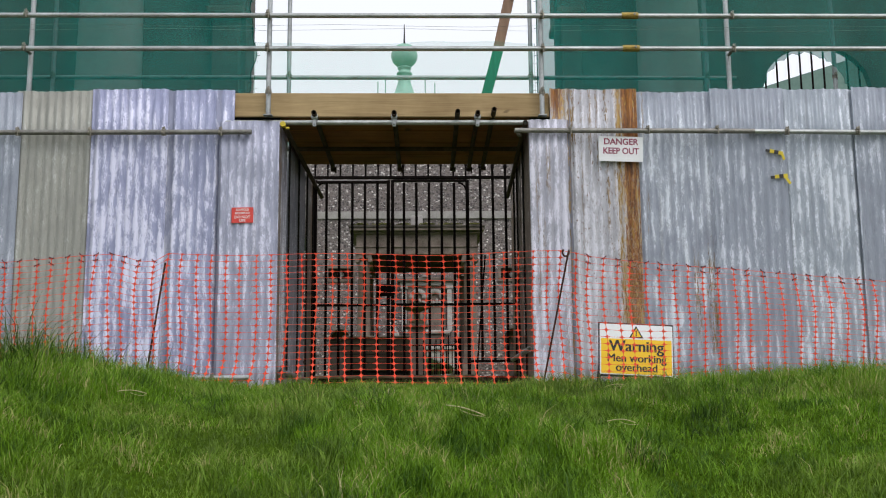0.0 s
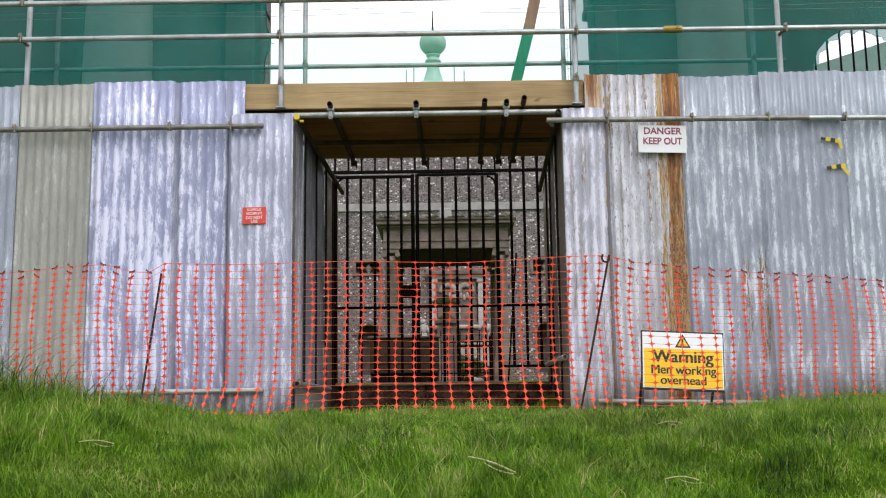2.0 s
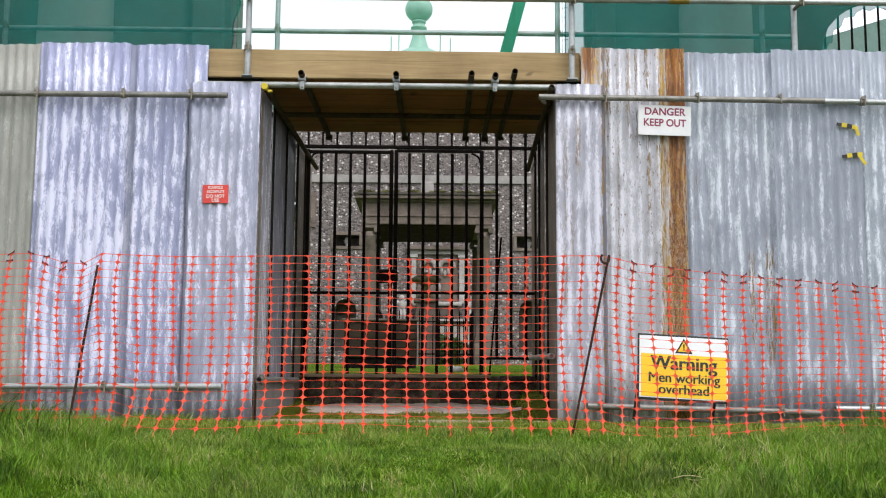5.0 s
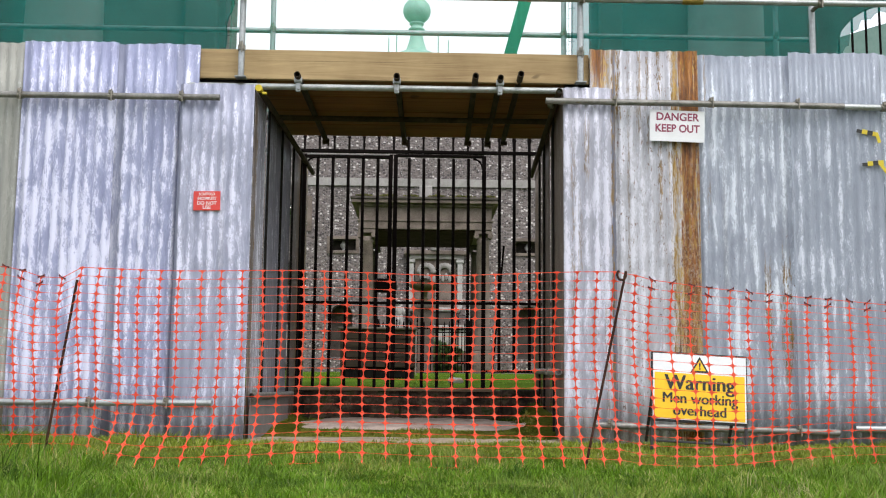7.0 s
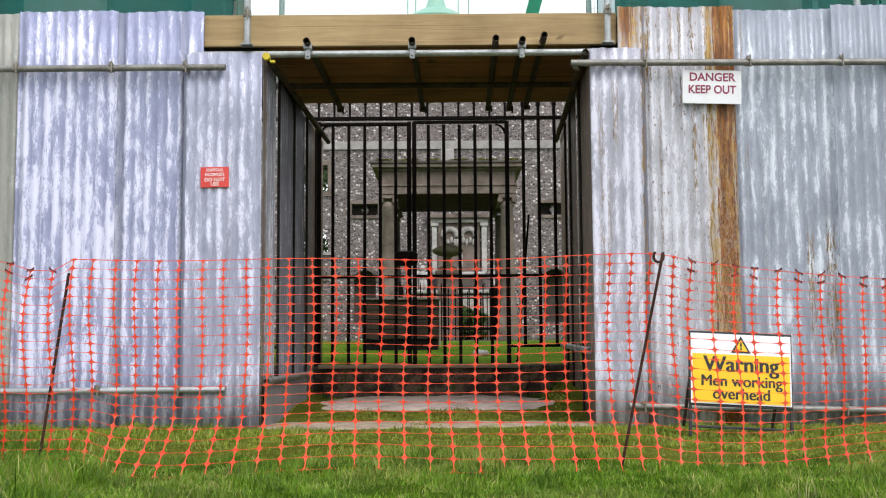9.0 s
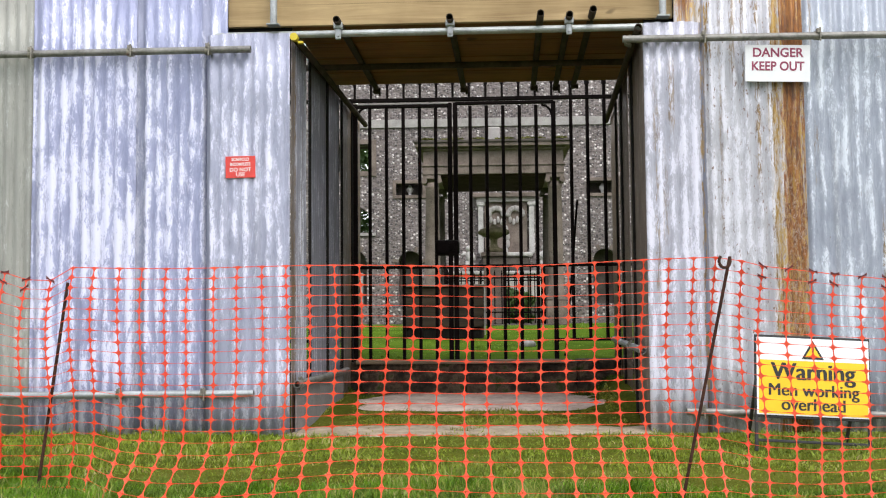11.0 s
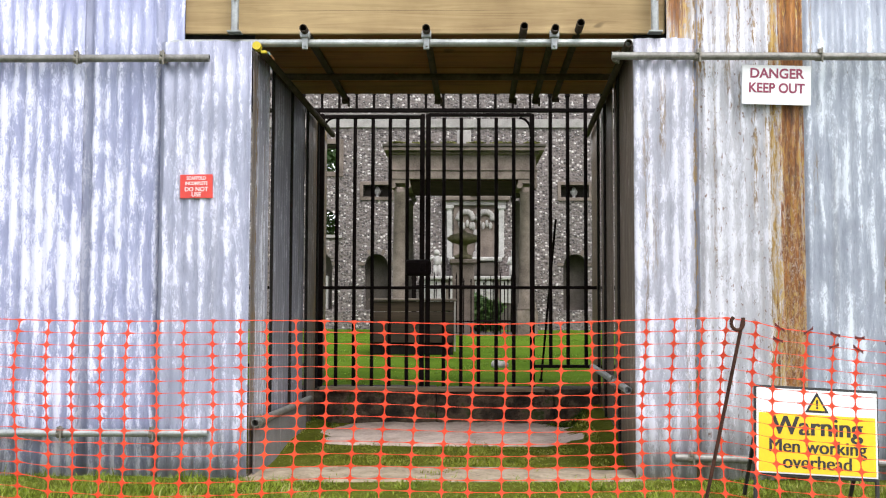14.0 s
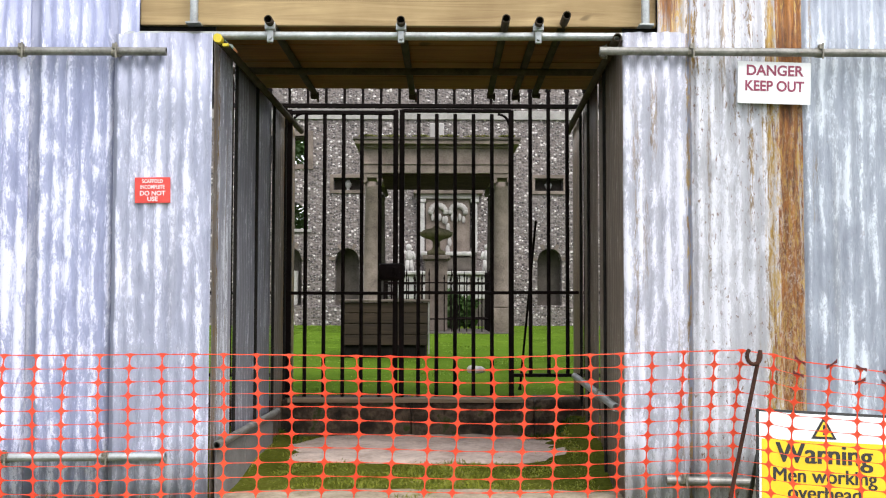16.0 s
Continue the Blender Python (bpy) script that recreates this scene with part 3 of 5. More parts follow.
for y0, y1 in ((0.06, 0.80), (0.81, 1.72)):
    bm = boxed(y0, y1, 0.0, 0.014, -0.045, 0.262, 0.003, m=Matrix.Translation((-1.066, 0, 0)) @ Matrix.Rotation(radians(90) - math.atan2(0.13, 2.8), 4, "Z") @ Matrix.Diagonal((1, -1, 1, 1)))
    thing("kick_board", bm, M_KICK, "smooth grey board along the foot of a passage wall", "timber board", "kick boards")
# black strips added at the joints in place of shaded gaps
for side, y in [(-1, y) for y in (0.55, 1.18, 1.78, 2.25)] + [(1, y) for y in (0.74, 1.61, 2.11)]:
    x = -1.085 + 0.13 * y / 2.8 if side < 0 else 1.285 + 0.08 * y / 2.8
    x -= side * 0.012
    thing("batten", boxed(x - 0.009, x + 0.009, y - 0.014, y + 0.014, -0.02 if y < 2 else 0.3, 2.64 - 0.035 * y, 0.003), M_SHADE_BLACK, "black strip standing in for the shaded gap between sheets", "batten", "passage battens")


# ---- scaffold ----
TUBE_R = 0.0242


def coupler(at, parent, axis="x", material=None):
    """A clamp round a tube, with its bolt."""
    x, y, z = at
    bm = bmesh.new()
    d = Vector((1, 0, 0)) if axis == "x" else Vector((0, 1, 0)) if axis == "y" else Vector((0, 0, 1))
    tube(bm, Vector(at) - d * 0.021, Vector(at) + d * 0.021, 0.030, 12)
    box(bm, x - 0.014, x + 0.014, y - 0.038, y - 0.005, z + 0.012, z + 0.042, 0.004)
    tube(bm, (x + 0.008, y - 0.035, z - 0.042), (x + 0.008, y - 0.035, z + 0.047), 0.006, 8)
    return part("coupler", bm, material or M_CLAMP, parent, "brass-coloured steel clamp", smooth=False)


def pole(a, b, material, label, clamps=(), axis="x", name="scaffold_tube", group="scaffold tubes"):
    h = holder(name, label, "scaffold tube", a, group)
    part("tube", tubed(a, b, TUBE_R, 16, True), material, h, smooth=False)
    for c in clamps:
        coupler(c, h, axis)
    return h


def scaffold():
    # fixing tubes on the hoarding's face
    yf = -0.084
    pole((-6.2, yf, 2.512), (-1.335, yf, 2.520), M_TUBE_OLD, "weathered steel tube clamped across a tin hoarding", [(x, yf, 2.516) for x in (-4.2, -3.5, -2.83, -2.15, -1.62)])
    pole((1.137, yf, 2.534), (3.42, yf - 0.01, 2.524), M_TUBE_OLD, "grey steel tube clamped across a tin hoarding", [(x, yf, 2.530) for x in (1.66, 2.40, 3.06)])
    pole((3.40, yf + 0.03, 2.532), (6.4, yf + 0.02, 2.505), M_GALV, "bright steel tube clamped across a tin hoarding", [(x, yf + 0.02, 2.525) for x in (3.74, 4.42, 5.1)])
    pole((-5.2, yf, 0.215), (-1.31, yf, 0.231), M_GALV, "low steel tube clamped across a tin hoarding", [(x, yf, 0.226) for x in (-3.6, -2.2, -1.64)])
    pole((1.50, yf, 0.10), (3.30, yf, 0.06), M_TUBE_OLD, "low grey steel tube at a hoarding's foot", [(1.60, yf, 0.10), (3.0, yf, 0.07)])
    pole((3.42, yf, 0.09), (5.6, yf, 0.08), M_GALV, "low bright steel tube at a hoarding's foot", [(3.7, yf, 0.09)])
    # front ledger under the boards
    pole((-1.60, 0.012, 2.637), (1.60, 0.012, 2.640), M_GALV, "bright steel ledger tube over the passage mouth")
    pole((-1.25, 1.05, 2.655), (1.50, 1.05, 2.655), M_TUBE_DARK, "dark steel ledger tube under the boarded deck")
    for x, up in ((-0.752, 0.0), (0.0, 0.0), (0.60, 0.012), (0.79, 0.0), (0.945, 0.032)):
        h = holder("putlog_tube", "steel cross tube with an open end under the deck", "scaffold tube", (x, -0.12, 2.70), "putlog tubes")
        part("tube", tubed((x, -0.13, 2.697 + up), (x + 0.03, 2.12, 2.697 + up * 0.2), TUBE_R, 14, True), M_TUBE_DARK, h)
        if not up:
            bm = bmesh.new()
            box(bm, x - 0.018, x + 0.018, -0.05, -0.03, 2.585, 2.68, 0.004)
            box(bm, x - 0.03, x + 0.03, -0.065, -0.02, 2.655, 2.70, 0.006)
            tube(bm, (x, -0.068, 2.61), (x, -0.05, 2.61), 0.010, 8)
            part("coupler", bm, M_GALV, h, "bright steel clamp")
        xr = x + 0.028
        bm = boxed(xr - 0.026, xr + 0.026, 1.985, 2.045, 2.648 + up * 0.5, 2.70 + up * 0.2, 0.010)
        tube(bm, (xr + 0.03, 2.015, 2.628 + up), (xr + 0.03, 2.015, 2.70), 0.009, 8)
        part("rear_coupler", bm, M_TUBE_DARK, h, "dark steel clamp")
    # handrail level
    ys = -0.10
    pole((-6.5, ys, 3.655), (6.6, ys, 3.675), M_GALV, "upper steel guard rail of the scaffold", [(x, ys, 3.668) for x in (-3.48, -1.20, 1.42, 3.26)])
    pole((-6.5, ys, 3.325), (6.6, ys, 3.345), M_GALV, "lower steel guard rail of the scaffold", [(x, ys, 3.335) for x in (-3.48, -1.20, 1.42, 3.26)])
    for x, foot in ((-3.48, 2.5), (-1.19, 2.69), (1.41, 2.69), (3.26, 2.5), (5.4, 2.5)):
        yp = ys + 0.06 if abs(x) < 2 else 0.075
        h = holder("scaffold_standard", "upright steel scaffold pole on a base plate", "scaffold tube", (x, yp, foot), "scaffold standards")
        part("tube", tubed((x, yp, foot), (x, yp, 5.4), TUBE_R, 16), M_GALV, h)
        part("base_plate", boxed(x - 0.042, x + 0.042, yp - 0.042, yp + 0.042, foot - 0.004, foot + 0.006, 0.002), M_GALV, h)
        coupler((x, yp - 0.005, foot + 0.23), h, "z")
        if abs(x) > 2:
            part("swivel_clamp", tubed((x, yp, 3.335), (x, ys, 3.335), 0.016, 8), M_CLAMP, h)
    for x, z in ((2.27, 3.675), (2.27, 3.345)):
        h = holder("sleeve_coupler", "rusty yellow sleeve joining two rails", "scaffold fitting", (x, ys, z), "rail sleeves")
        part("sleeve", tubed((x - 0.08, ys, z - 0.003), (x + 0.08, ys, z - 0.003), 0.033, 12), plain("sleeve_rust", (0.22, 0.14, 0.03), (0.42, 0.30, 0.07), 0.6, 0.4, 30, 120), h)
        part("bolt", tubed((x + 0.04, ys - 0.045, z), (x + 0.04, ys - 0.02, z), 0.012, 8), M_CLAMP, h)
    # rear row, behind the netting
    yr = 1.5
    for x in (-3.75, -1.18, 1.49, 3.46, 4.9):
        pole((x, yr, -0.03), (x, yr, 6.2), M_GALV, "upright steel pole of the rear scaffold row", [(x, yr, 3.6)], "z")
    pole((-6.5, yr + 0.046, 3.60), (3.8, yr + 0.046, 3.60), M_GALV, "steel rail of the rear scaffold row")
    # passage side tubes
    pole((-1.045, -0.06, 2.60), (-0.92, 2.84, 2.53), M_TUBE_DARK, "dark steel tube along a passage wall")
    h = holder("tube_cap", "yellow plastic cap on a tube end", "end cap", (-1.045, -0.07, 2.60))
    part("cap", tubed((-1.045, -0.085, 2.60), (-1.045, -0.03, 2.60), 0.0262, 14), M_TAPE, h)
    part("tie", boxed(-1.02, -0.985, -0.075, -0.045, 2.555, 2.572, 0.003), M_TAPE, h)
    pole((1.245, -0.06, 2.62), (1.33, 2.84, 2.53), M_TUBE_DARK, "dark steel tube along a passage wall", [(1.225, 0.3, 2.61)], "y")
    pole((-1.035, -0.02, 0.285), (-0.96, 1.85, 0.285), M_TUBE_OLD, "low steel tube along a passage wall", [(-1.03, 0.1, 0.285)], "y")
    pole((1.255, 0.12, 0.485), (1.30, 2.25, 0.52), M_GALV, "low steel tube along a passage wall", [(1.258, 0.8, 0.495)], "y")


scaffold()

for zz in (3.585, 3.545):
    h = holder("wire", "thin slack wire strung along the scaffold", "wire", (-6.4, -0.04, zz), "wires")
    pts = [Vector((-6.4 + 0.65 * k, -0.045, zz + 0.012 * math.sin(1.7 * k + zz * 40))) for k in range(21)]
    bm = bmesh.new()
    for p, q in zip(pts, pts[1:]):
        tube(bm, p, q, 0.0014, 5)
    bmesh.ops.remove_doubles(bm, verts=bm.verts, dist=0.0007)
    part("strand", bm, M_CLAMP, h)

# boards
b = boxed(-1.520, 1.487, 0.040, 0.080, 2.705, 2.94, 0.006)
thing("scaffold_board", b, M_BEAM, "long brown timber board on edge over the passage", "timber board")
# dark boards added behind the corners to give the void its shade
for xa, xb in ((-1.60, -1.09), (1.30, 1.62)):
    thing("void_board", boxed(xa, xb, 0.085, 0.115, 2.25, 2.93, 0.004), M_SHADE_BLACK, "dark board added for the shaded void at the passage corner", "timber board", "packing boards")
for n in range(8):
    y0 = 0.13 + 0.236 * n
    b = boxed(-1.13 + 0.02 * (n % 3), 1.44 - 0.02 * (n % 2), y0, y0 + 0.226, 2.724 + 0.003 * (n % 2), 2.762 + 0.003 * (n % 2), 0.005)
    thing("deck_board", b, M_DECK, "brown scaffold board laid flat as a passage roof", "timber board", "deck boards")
def brace_plank():
    h = holder("brace_plank", "leaning reddish timber plank, lower end tinted for the netting", "timber board", (1.2, 1.42, 2.77))
    m = Matrix.Translation((0.97, 1.42, 3.45)) @ Matrix.Rotation(radians(12.5), 4, "Y")
    # lower end coloured green for the netting it is seen through
    for n, z0, z1, mat in (("net_tinted_end", -0.9, 0.45, M_PLANK_NET_TINT), ("plank", 0.452, 2.5, M_PLANK_RED)):
        bm = boxed(0, 0.115, 0, 0.038, z0, z1, 0.004, m=m)
        for v in bm.verts:
            v.co.z = max(v.co.z, 2.77)
        part(n, bm, mat, h, "lower end coloured as if seen through green netting" if n == "net_tinted_end" else "")


brace_plank()


# ---- debris netting ----
def hanging(name, x0, x1, z0, z1, y, material, label, edge=0.0, seed=1, gap=None):
    rnd = random.Random(seed)
    bm = bmesh.new()
    nx, nz = max(6, int((x1 - x0) / 0.06)), max(4, int((z1 - z0) / 0.06))
    grid = []
    for k in range(nz + 1):
        f = k / nz
        row = []
        for i in range(nx + 1):
            u = i / nx
            x, z = x0 + (x1 - x0) * u, z0 + (z1 - z0) * f
            if edge and i == nx:
                x += edge * (math.sin(7 * z) + 0.5 * math.sin(17 * z))
            d = 0.05 * math.sin(2.3 * x + seed) * math.sin(1.3 * z + seed) + 0.015 * math.sin(9 * x + 2 * z)
            row.append(bm.verts.new((x, y + d, z)))
        grid.append(row)
    grid_at = [[v.co.copy() for v in row] for row in grid]
    for k in range(nz):
        for i in range(nx):
            c = (grid[k][i].co + grid[k + 1][i + 1].co) / 2
            if gap and ((c.x - gap[0]) / gap[2]) ** 2 + ((c.z - gap[1]) / gap[3]) ** 2 < 1:
                continue
            bm.faces.new((grid[k][i], grid[k][i + 1], grid[k + 1][i + 1], grid[k + 1][i]))
    if gap:
        for v in [v for v in bm.verts if len(v.link_faces) < 4 and abs(v.co.x - gap[0]) < gap[2] * 1.3 and abs(v.co.z - gap[1]) < gap[3] * 1.3 and v.co.z > z0 + 0.01]:
            q = math.hypot((v.co.x - gap[0]) / gap[2], (v.co.z - gap[1]) / gap[3])
            if q > 0.3:
                f = (1 + 0.04 * math.sin(31 * v.co.x + 23 * v.co.z)) / q
                v.co.x, v.co.z = gap[0] + (v.co.x - gap[0]) * f, gap[1] + (v.co.z - gap[1]) * f
        bmesh.ops.delete(bm, geom=[v for v in bm.verts if not v.link_faces], context="VERTS")
    h = holder(name, label, "debris netting", (x0, y, z0), "debris nets")
    part("net_sheet", bm, material, h, smooth=True)
    for i in (0, nx):
        bm = bmesh.new()
        for k in range(nz):
            tube(bm, grid_at[k][i], grid_at[k + 1][i], 0.006, 6)
        bmesh.ops.remove_doubles(bm, verts=bm.verts, dist=0.004)
        part("hem_cord", bm, material, h)
    for k in range(0, nz + 1, 5):
        for i in (0, nx):
            p = grid_at[k][i]
            part("tie", tubed(p - Vector((0.03, 0.02, 0)), p + Vector((0.03, 0.02, 0.02)), 0.003, 6), material, h)
    return h


hanging("debris_netting", -7.0, -1.555, 2.55, 6.2, 1.32, M_GREEN_NET, "dark green debris netting over a scaffolded wall", 0.03, 1)
hanging("debris_netting", 1.54, 7.2, 2.55, 6.2, 1.32, M_GREEN_NET, "dark green debris netting over a scaffolded wall", 0.0, 2, gap=(4.49, 3.29, 0.485, 0.51))
hanging("debris_netting", -1.53, 1.52, 2.78, 3.93, 1.34, M_GREEN_SHEER, "sheer green netting tied across the scaffold bay", 0.0, 3)


# ---- old enclosing wall with its piers and barred arches ----
def strip_wall(bm, x0, x1, y0, y1, z0, z1, holes):
    """A wall along x, cut by holes (xa, xb, za, zb, arched): arched ones have a round head above zb."""
    cuts = {x0, x1}
    for xa, xb, za, zb, arched in holes:
        n = 12 if arched else 1
        cuts |= {xa + (xb - xa) * k / n for k in range(n + 1)}
    cuts = sorted(c for c in cuts if x0 <= c <= x1)

    def head(h, x):
        xa, xb, za, zb, arched = h
        r = (xb - xa) / 2
        return zb + (math.sqrt(max(0, r * r - (x - (xa + xb) / 2) ** 2)) if arched else 0)

    def prism(a, c, lo, hi):
        if min(hi[0] - lo[0], hi[1] - lo[1]) < -1e-6 or max(hi[0] - lo[0], hi[1] - lo[1]) < 1e-4:
            return
        v = [bm.verts.new(p) for p in ((a, y0, lo[0]), (c, y0, lo[1]), (c, y0, hi[1]), (a, y0, hi[0]), (a, y1, lo[0]), (c, y1, lo[1]), (c, y1, hi[1]), (a, y1, hi[0]))]
        for f in ((0, 1, 2, 3), (5, 4, 7, 6), (4, 0, 3, 7), (1, 5, 6, 2), (3, 2, 6, 7), (4, 5, 1, 0)):
            bm.faces.new([v[i] for i in f])

    for a, c in zip(cuts, cuts[1:]):
        if c - a < 1e-5:
            continue
        mid = (a + c) / 2
        lo = (z0, z0)
        for h in sorted((h for h in holes if h[0] < mid < h[1]), key=lambda h: h[2]):
            prism(a, c, lo, (h[2], h[2]))
            lo = (head(h, a + 1e-7), head(h, c - 1e-7))
        prism(a, c, lo, (z1, z1))
    return bm


YW = 2.75
thing("wall_west", strip_wall(bmesh.new(), -9.0, -1.86, YW, YW + 0.7, -0.2, 6.6, [(-6.62, -4.86, 1.0, 3.7, True)]), M_STUCCO, "weathered rendered wall behind green netting", "wall", kind="structure")
thing("wall_east", strip_wall(bmesh.new(), 1.95, 10.0, YW, YW + 0.11, -0.2, 6.6, [(4.46, 5.94, 1.0, 3.70, True)]), M_STUCCO, "weathered rendered wall with a barred arch", "wall", kind="structure")


def half_column(x, r, label):
    h = holder("wall_column", label, "column", (x, YW - 0.02, 0), "wall columns")
    part("plinth", boxed(x - r * 1.35, x + r * 1.35, YW - r * 1.5, YW, -0.1, 0.5, 0.01), M_STONE, h)
    part("shaft", lathe(bmesh.new(), (x, YW - 0.02, 0), [(r * 1.2, 0.5), (r * 1.2, 0.62), (r, 0.72), (r * 0.97, 3.0), (r * 0.88, 5.6), (r * 1.0, 5.66), (r * 1.0, 5.72)], 28), M_COLUMN, h, smooth=True)
    part("capital", boxed(x - r * 1.3, x + r * 1.3, YW - r * 1.35, YW, 5.72, 5.95, 0.02), M_STONE_PALE, h)


for x in (-3.5, 3.35):
    half_column(x, 0.42, "pale stone half column behind green netting")
for x0, x1 in ((-2.3, -1.88), (1.98, 2.3)):
    h = holder("gate_pier", "stone pier with a moulded cap beside a gateway", "pier", ((x0 + x1) / 2, YW, 0), "gate piers")
    part("pier", boxed(x0 + 0.04, x1 - 0.04, YW - 0.12, YW + 0.62, -0.1, 4.75, 0.02), M_STUCCO, h)
    part("moulding", boxed(x0 - 0.02, x1 + 0.02, YW - 0.2, YW + 0.68, 4.75, 4.86, 0.025), M_STONE, h)
    part("upper_block", boxed(x0, x1 + 0.01, YW - 0.15, YW + 0.65, 4.86, 6.5, 0.02), M_STUCCO, h)
h = holder("window_grille", "black iron bars across an arched opening", "grille", (5.28, YW + 0.055, 1.0))
for n in range(9):
    x = 4.57 + 0.148 * n
    part("bar", tubed((x, YW + 0.055, 1.0), (x, YW + 0.055, 3.70 + math.sqrt(max(0.01, 0.74 ** 2 - (x - 5.20) ** 2)) + 0.02), 0.013, 8), M_IRON, h)
h = holder("window_grille", "black iron bars across an arched opening", "grille", (-5.67, YW + 0.35, 1.0))
for n in range(11):
    x = -6.53 + 0.155 * n
    part("bar", tubed((x, YW + 0.35, 1.0), (x, YW + 0.35, 3.7 + math.sqrt(max(0.01, 0.88 ** 2 - (x + 5.74) ** 2)) + 0.02), 0.013, 8), M_IRON, h)


# ---- iron gate ----
YG = 2.386


def iron_gate():
    def bar(parent, x, z0, z1, r=0.0155, spike=True):
        bm = bmesh.new()
        tube(bm, (x, YG, z0), (x, YG, z1), r, 8)
        if spike:
            tube(bm, (x, YG, z1), (x, YG, z1 + 0.05), r * 1.5, 8, r2=r * 1.2)
            tube(bm, (x, YG, z1 + 0.05), (x, YG, z1 + 0.16), r * 1.3, 8, r2=0.002)
        part("bar", bm, M_IRON, parent)

    def rail(parent, x0, x1, z, h=0.02, d=0.022, m=M_IRON, label=""):
        part("rail", boxed(x0, x1, YG - d, YG + d, z - h, z + h, 0.004), m, parent, label)

    side = holder("iron_gate", "black iron bar gate standing shut on a stone sill", "gate", (-0.5, YG, 0.34), "gate leaves")
    for x in (-0.825, -0.676, -0.525, -0.379, -0.234):
        bar(side, x, 0.345, 2.60, spike=False)
    for x in (-0.955, -0.108):
        part("stile", boxed(x - 0.020, x + 0.020, YG - 0.020, YG + 0.020, 0.34, 2.63, 0.004), M_IRON, side)
    rail(side, -0.955, -0.108, 2.606, 0.013)
    # pale strip paints the light reflected by the rail's top edge
    rail(side, -0.93, -0.115, 2.627, 0.007, 0.020, M_STONE_PALE, "pale strip painting the light along the top")
    rail(side, -0.955, -0.108, 1.163, 0.013)
    lock = part("lock_box", boxed(-0.245, -0.03, YG - 0.075, YG + 0.02, 1.262, 1.40, 0.03), M_IRON, side, "heavy iron lock box")
    part("keyhole_plate", boxed(-0.12, -0.075, YG - 0.084, YG - 0.074, 1.30, 1.37, 0.004), M_IRON, lock)
    other = holder("iron_gate", "black iron bar gate standing shut on a stone sill", "gate", (0.4, YG, 0.34), "gate leaves")
    for x in (0.075, 0.220, 0.367, 0.514, 0.661):
        bar(other, x, 0.345, 2.60, spike=False)
    for x in (-0.058, 0.815):
        part("stile", boxed(x - 0.020, x + 0.020, YG - 0.020, YG + 0.020, 0.34, 2.63, 0.004), M_IRON, other)
    rail(other, -0.058, 0.815, 2.625, 0.013)
    rail(other, -0.058, 0.815, 1.168, 0.013)
    for gate, x, s in ((side, -0.938, 1), (other, 0.798, -1)):
        bm = bmesh.new()
        pts = [Vector((x + s * 0.09 * (1 - math.cos(t)), YG, 2.60 - 0.09 * (1 - math.sin(t)))) for t in np.linspace(0, math.pi / 2, 7)]
        for p, q in zip(pts, pts[1:]):
            tube(bm, p, q, 0.011, 6)
        part("corner_brace", bm, M_IRON, gate)
    fixed = holder("iron_screen", "fixed black iron screen with spear-topped bars", "railing", (1.1, YG, 0.34))
    for k in range(19):
        x = -1.40 + 0.1467 * k
        if -0.97 < x < 0.83:
            part("spear", (lambda bm: tube(tube(bm, (x, YG + 0.003, 2.67), (x, YG + 0.003, 2.80), 0.011, 8), (x, YG + 0.003, 2.80), (x, YG + 0.003, 2.93), 0.017, 8, r2=0.002))(bmesh.new()), M_IRON, fixed)
    for x in (0.969, 1.114, 1.264, 1.41, 1.56, -1.12, -1.27, -1.42):
        bar(fixed, x, 0.51, 2.78)
    rail(fixed, -1.7, 1.83, 2.663, 0.016)
    rail(fixed, 0.832, 1.83, 1.170, 0.013)
    rail(fixed, -1.7, -0.972, 1.163, 0.013)
    rail(fixed, 0.832, 1.83, 0.515, 0.013)
    rail(fixed, -1.7, -0.972, 0.515, 0.013)
    for x in (1.80, -0.99, -1.69):
        part("post", boxed(x - 0.014, x + 0.014, YG - 0.02, YG + 0.02, 0.30, 2.645, 0.003), M_IRON, fixed)


iron_gate()
h = holder("leaning_rod", "thin dark iron rod leaning behind a gate", "rod", (0.93, 2.9, 0.36))
part("rod", tubed((0.93, 2.95, 0.36), (1.02, 2.46, 1.75), 0.010, 8), M_IRON, h)
part("foot", tubed((0.93, 2.95, 0.345), (0.93, 2.95, 0.375), 0.016, 8), M_IRON, h)

# sill and the worn approach
step_holder = holder("threshold_step", "dark mossy stone step under an iron gate", "step", (0.1, 2.4, 0.06))
STEP_SLABS = []
for n, (xa, xb) in enumerate(((-1.75, -0.9), (-0.895, 0.02), (0.025, 0.98), (0.985, 1.85))):
    STEP_SLABS.append(boxed(xa, xb, 2.20, 2.62, 0.0, 0.335 + 0.006 * (n % 2), 0.02))
M_SILL = Nodes("mossy_stone")
sill_c = M_SILL.ramp(M_SILL.noise(5, 5, 0.65), [(0.36, (0.010, 0.007, 0.004)), (0.47, (0.036, 0.024, 0.014)), (0.56, (0.090, 0.062, 0.040)), (0.63, (0.030, 0.044, 0.008))])
M_SILL = M_SILL.finish(sill_c, 0.95, 0, M_SILL.noise(40, 4, 0.7), 0.7, 0.02)
for slab in STEP_SLABS:
    part("step_slab", slab, M_SILL, step_holder)
part("nosing", boxed(-0.93, 0.90, 2.155, 2.255, 0.318, 0.352, 0.008), M_CHEST_PALE, step_holder, "worn brown timber nosing")


M_SOIL = plain("grassy_soil", (0.18, 0.135, 0.085), (0.45, 0.365, 0.27), 0.95, 0, 7, 40, bump=0.8)


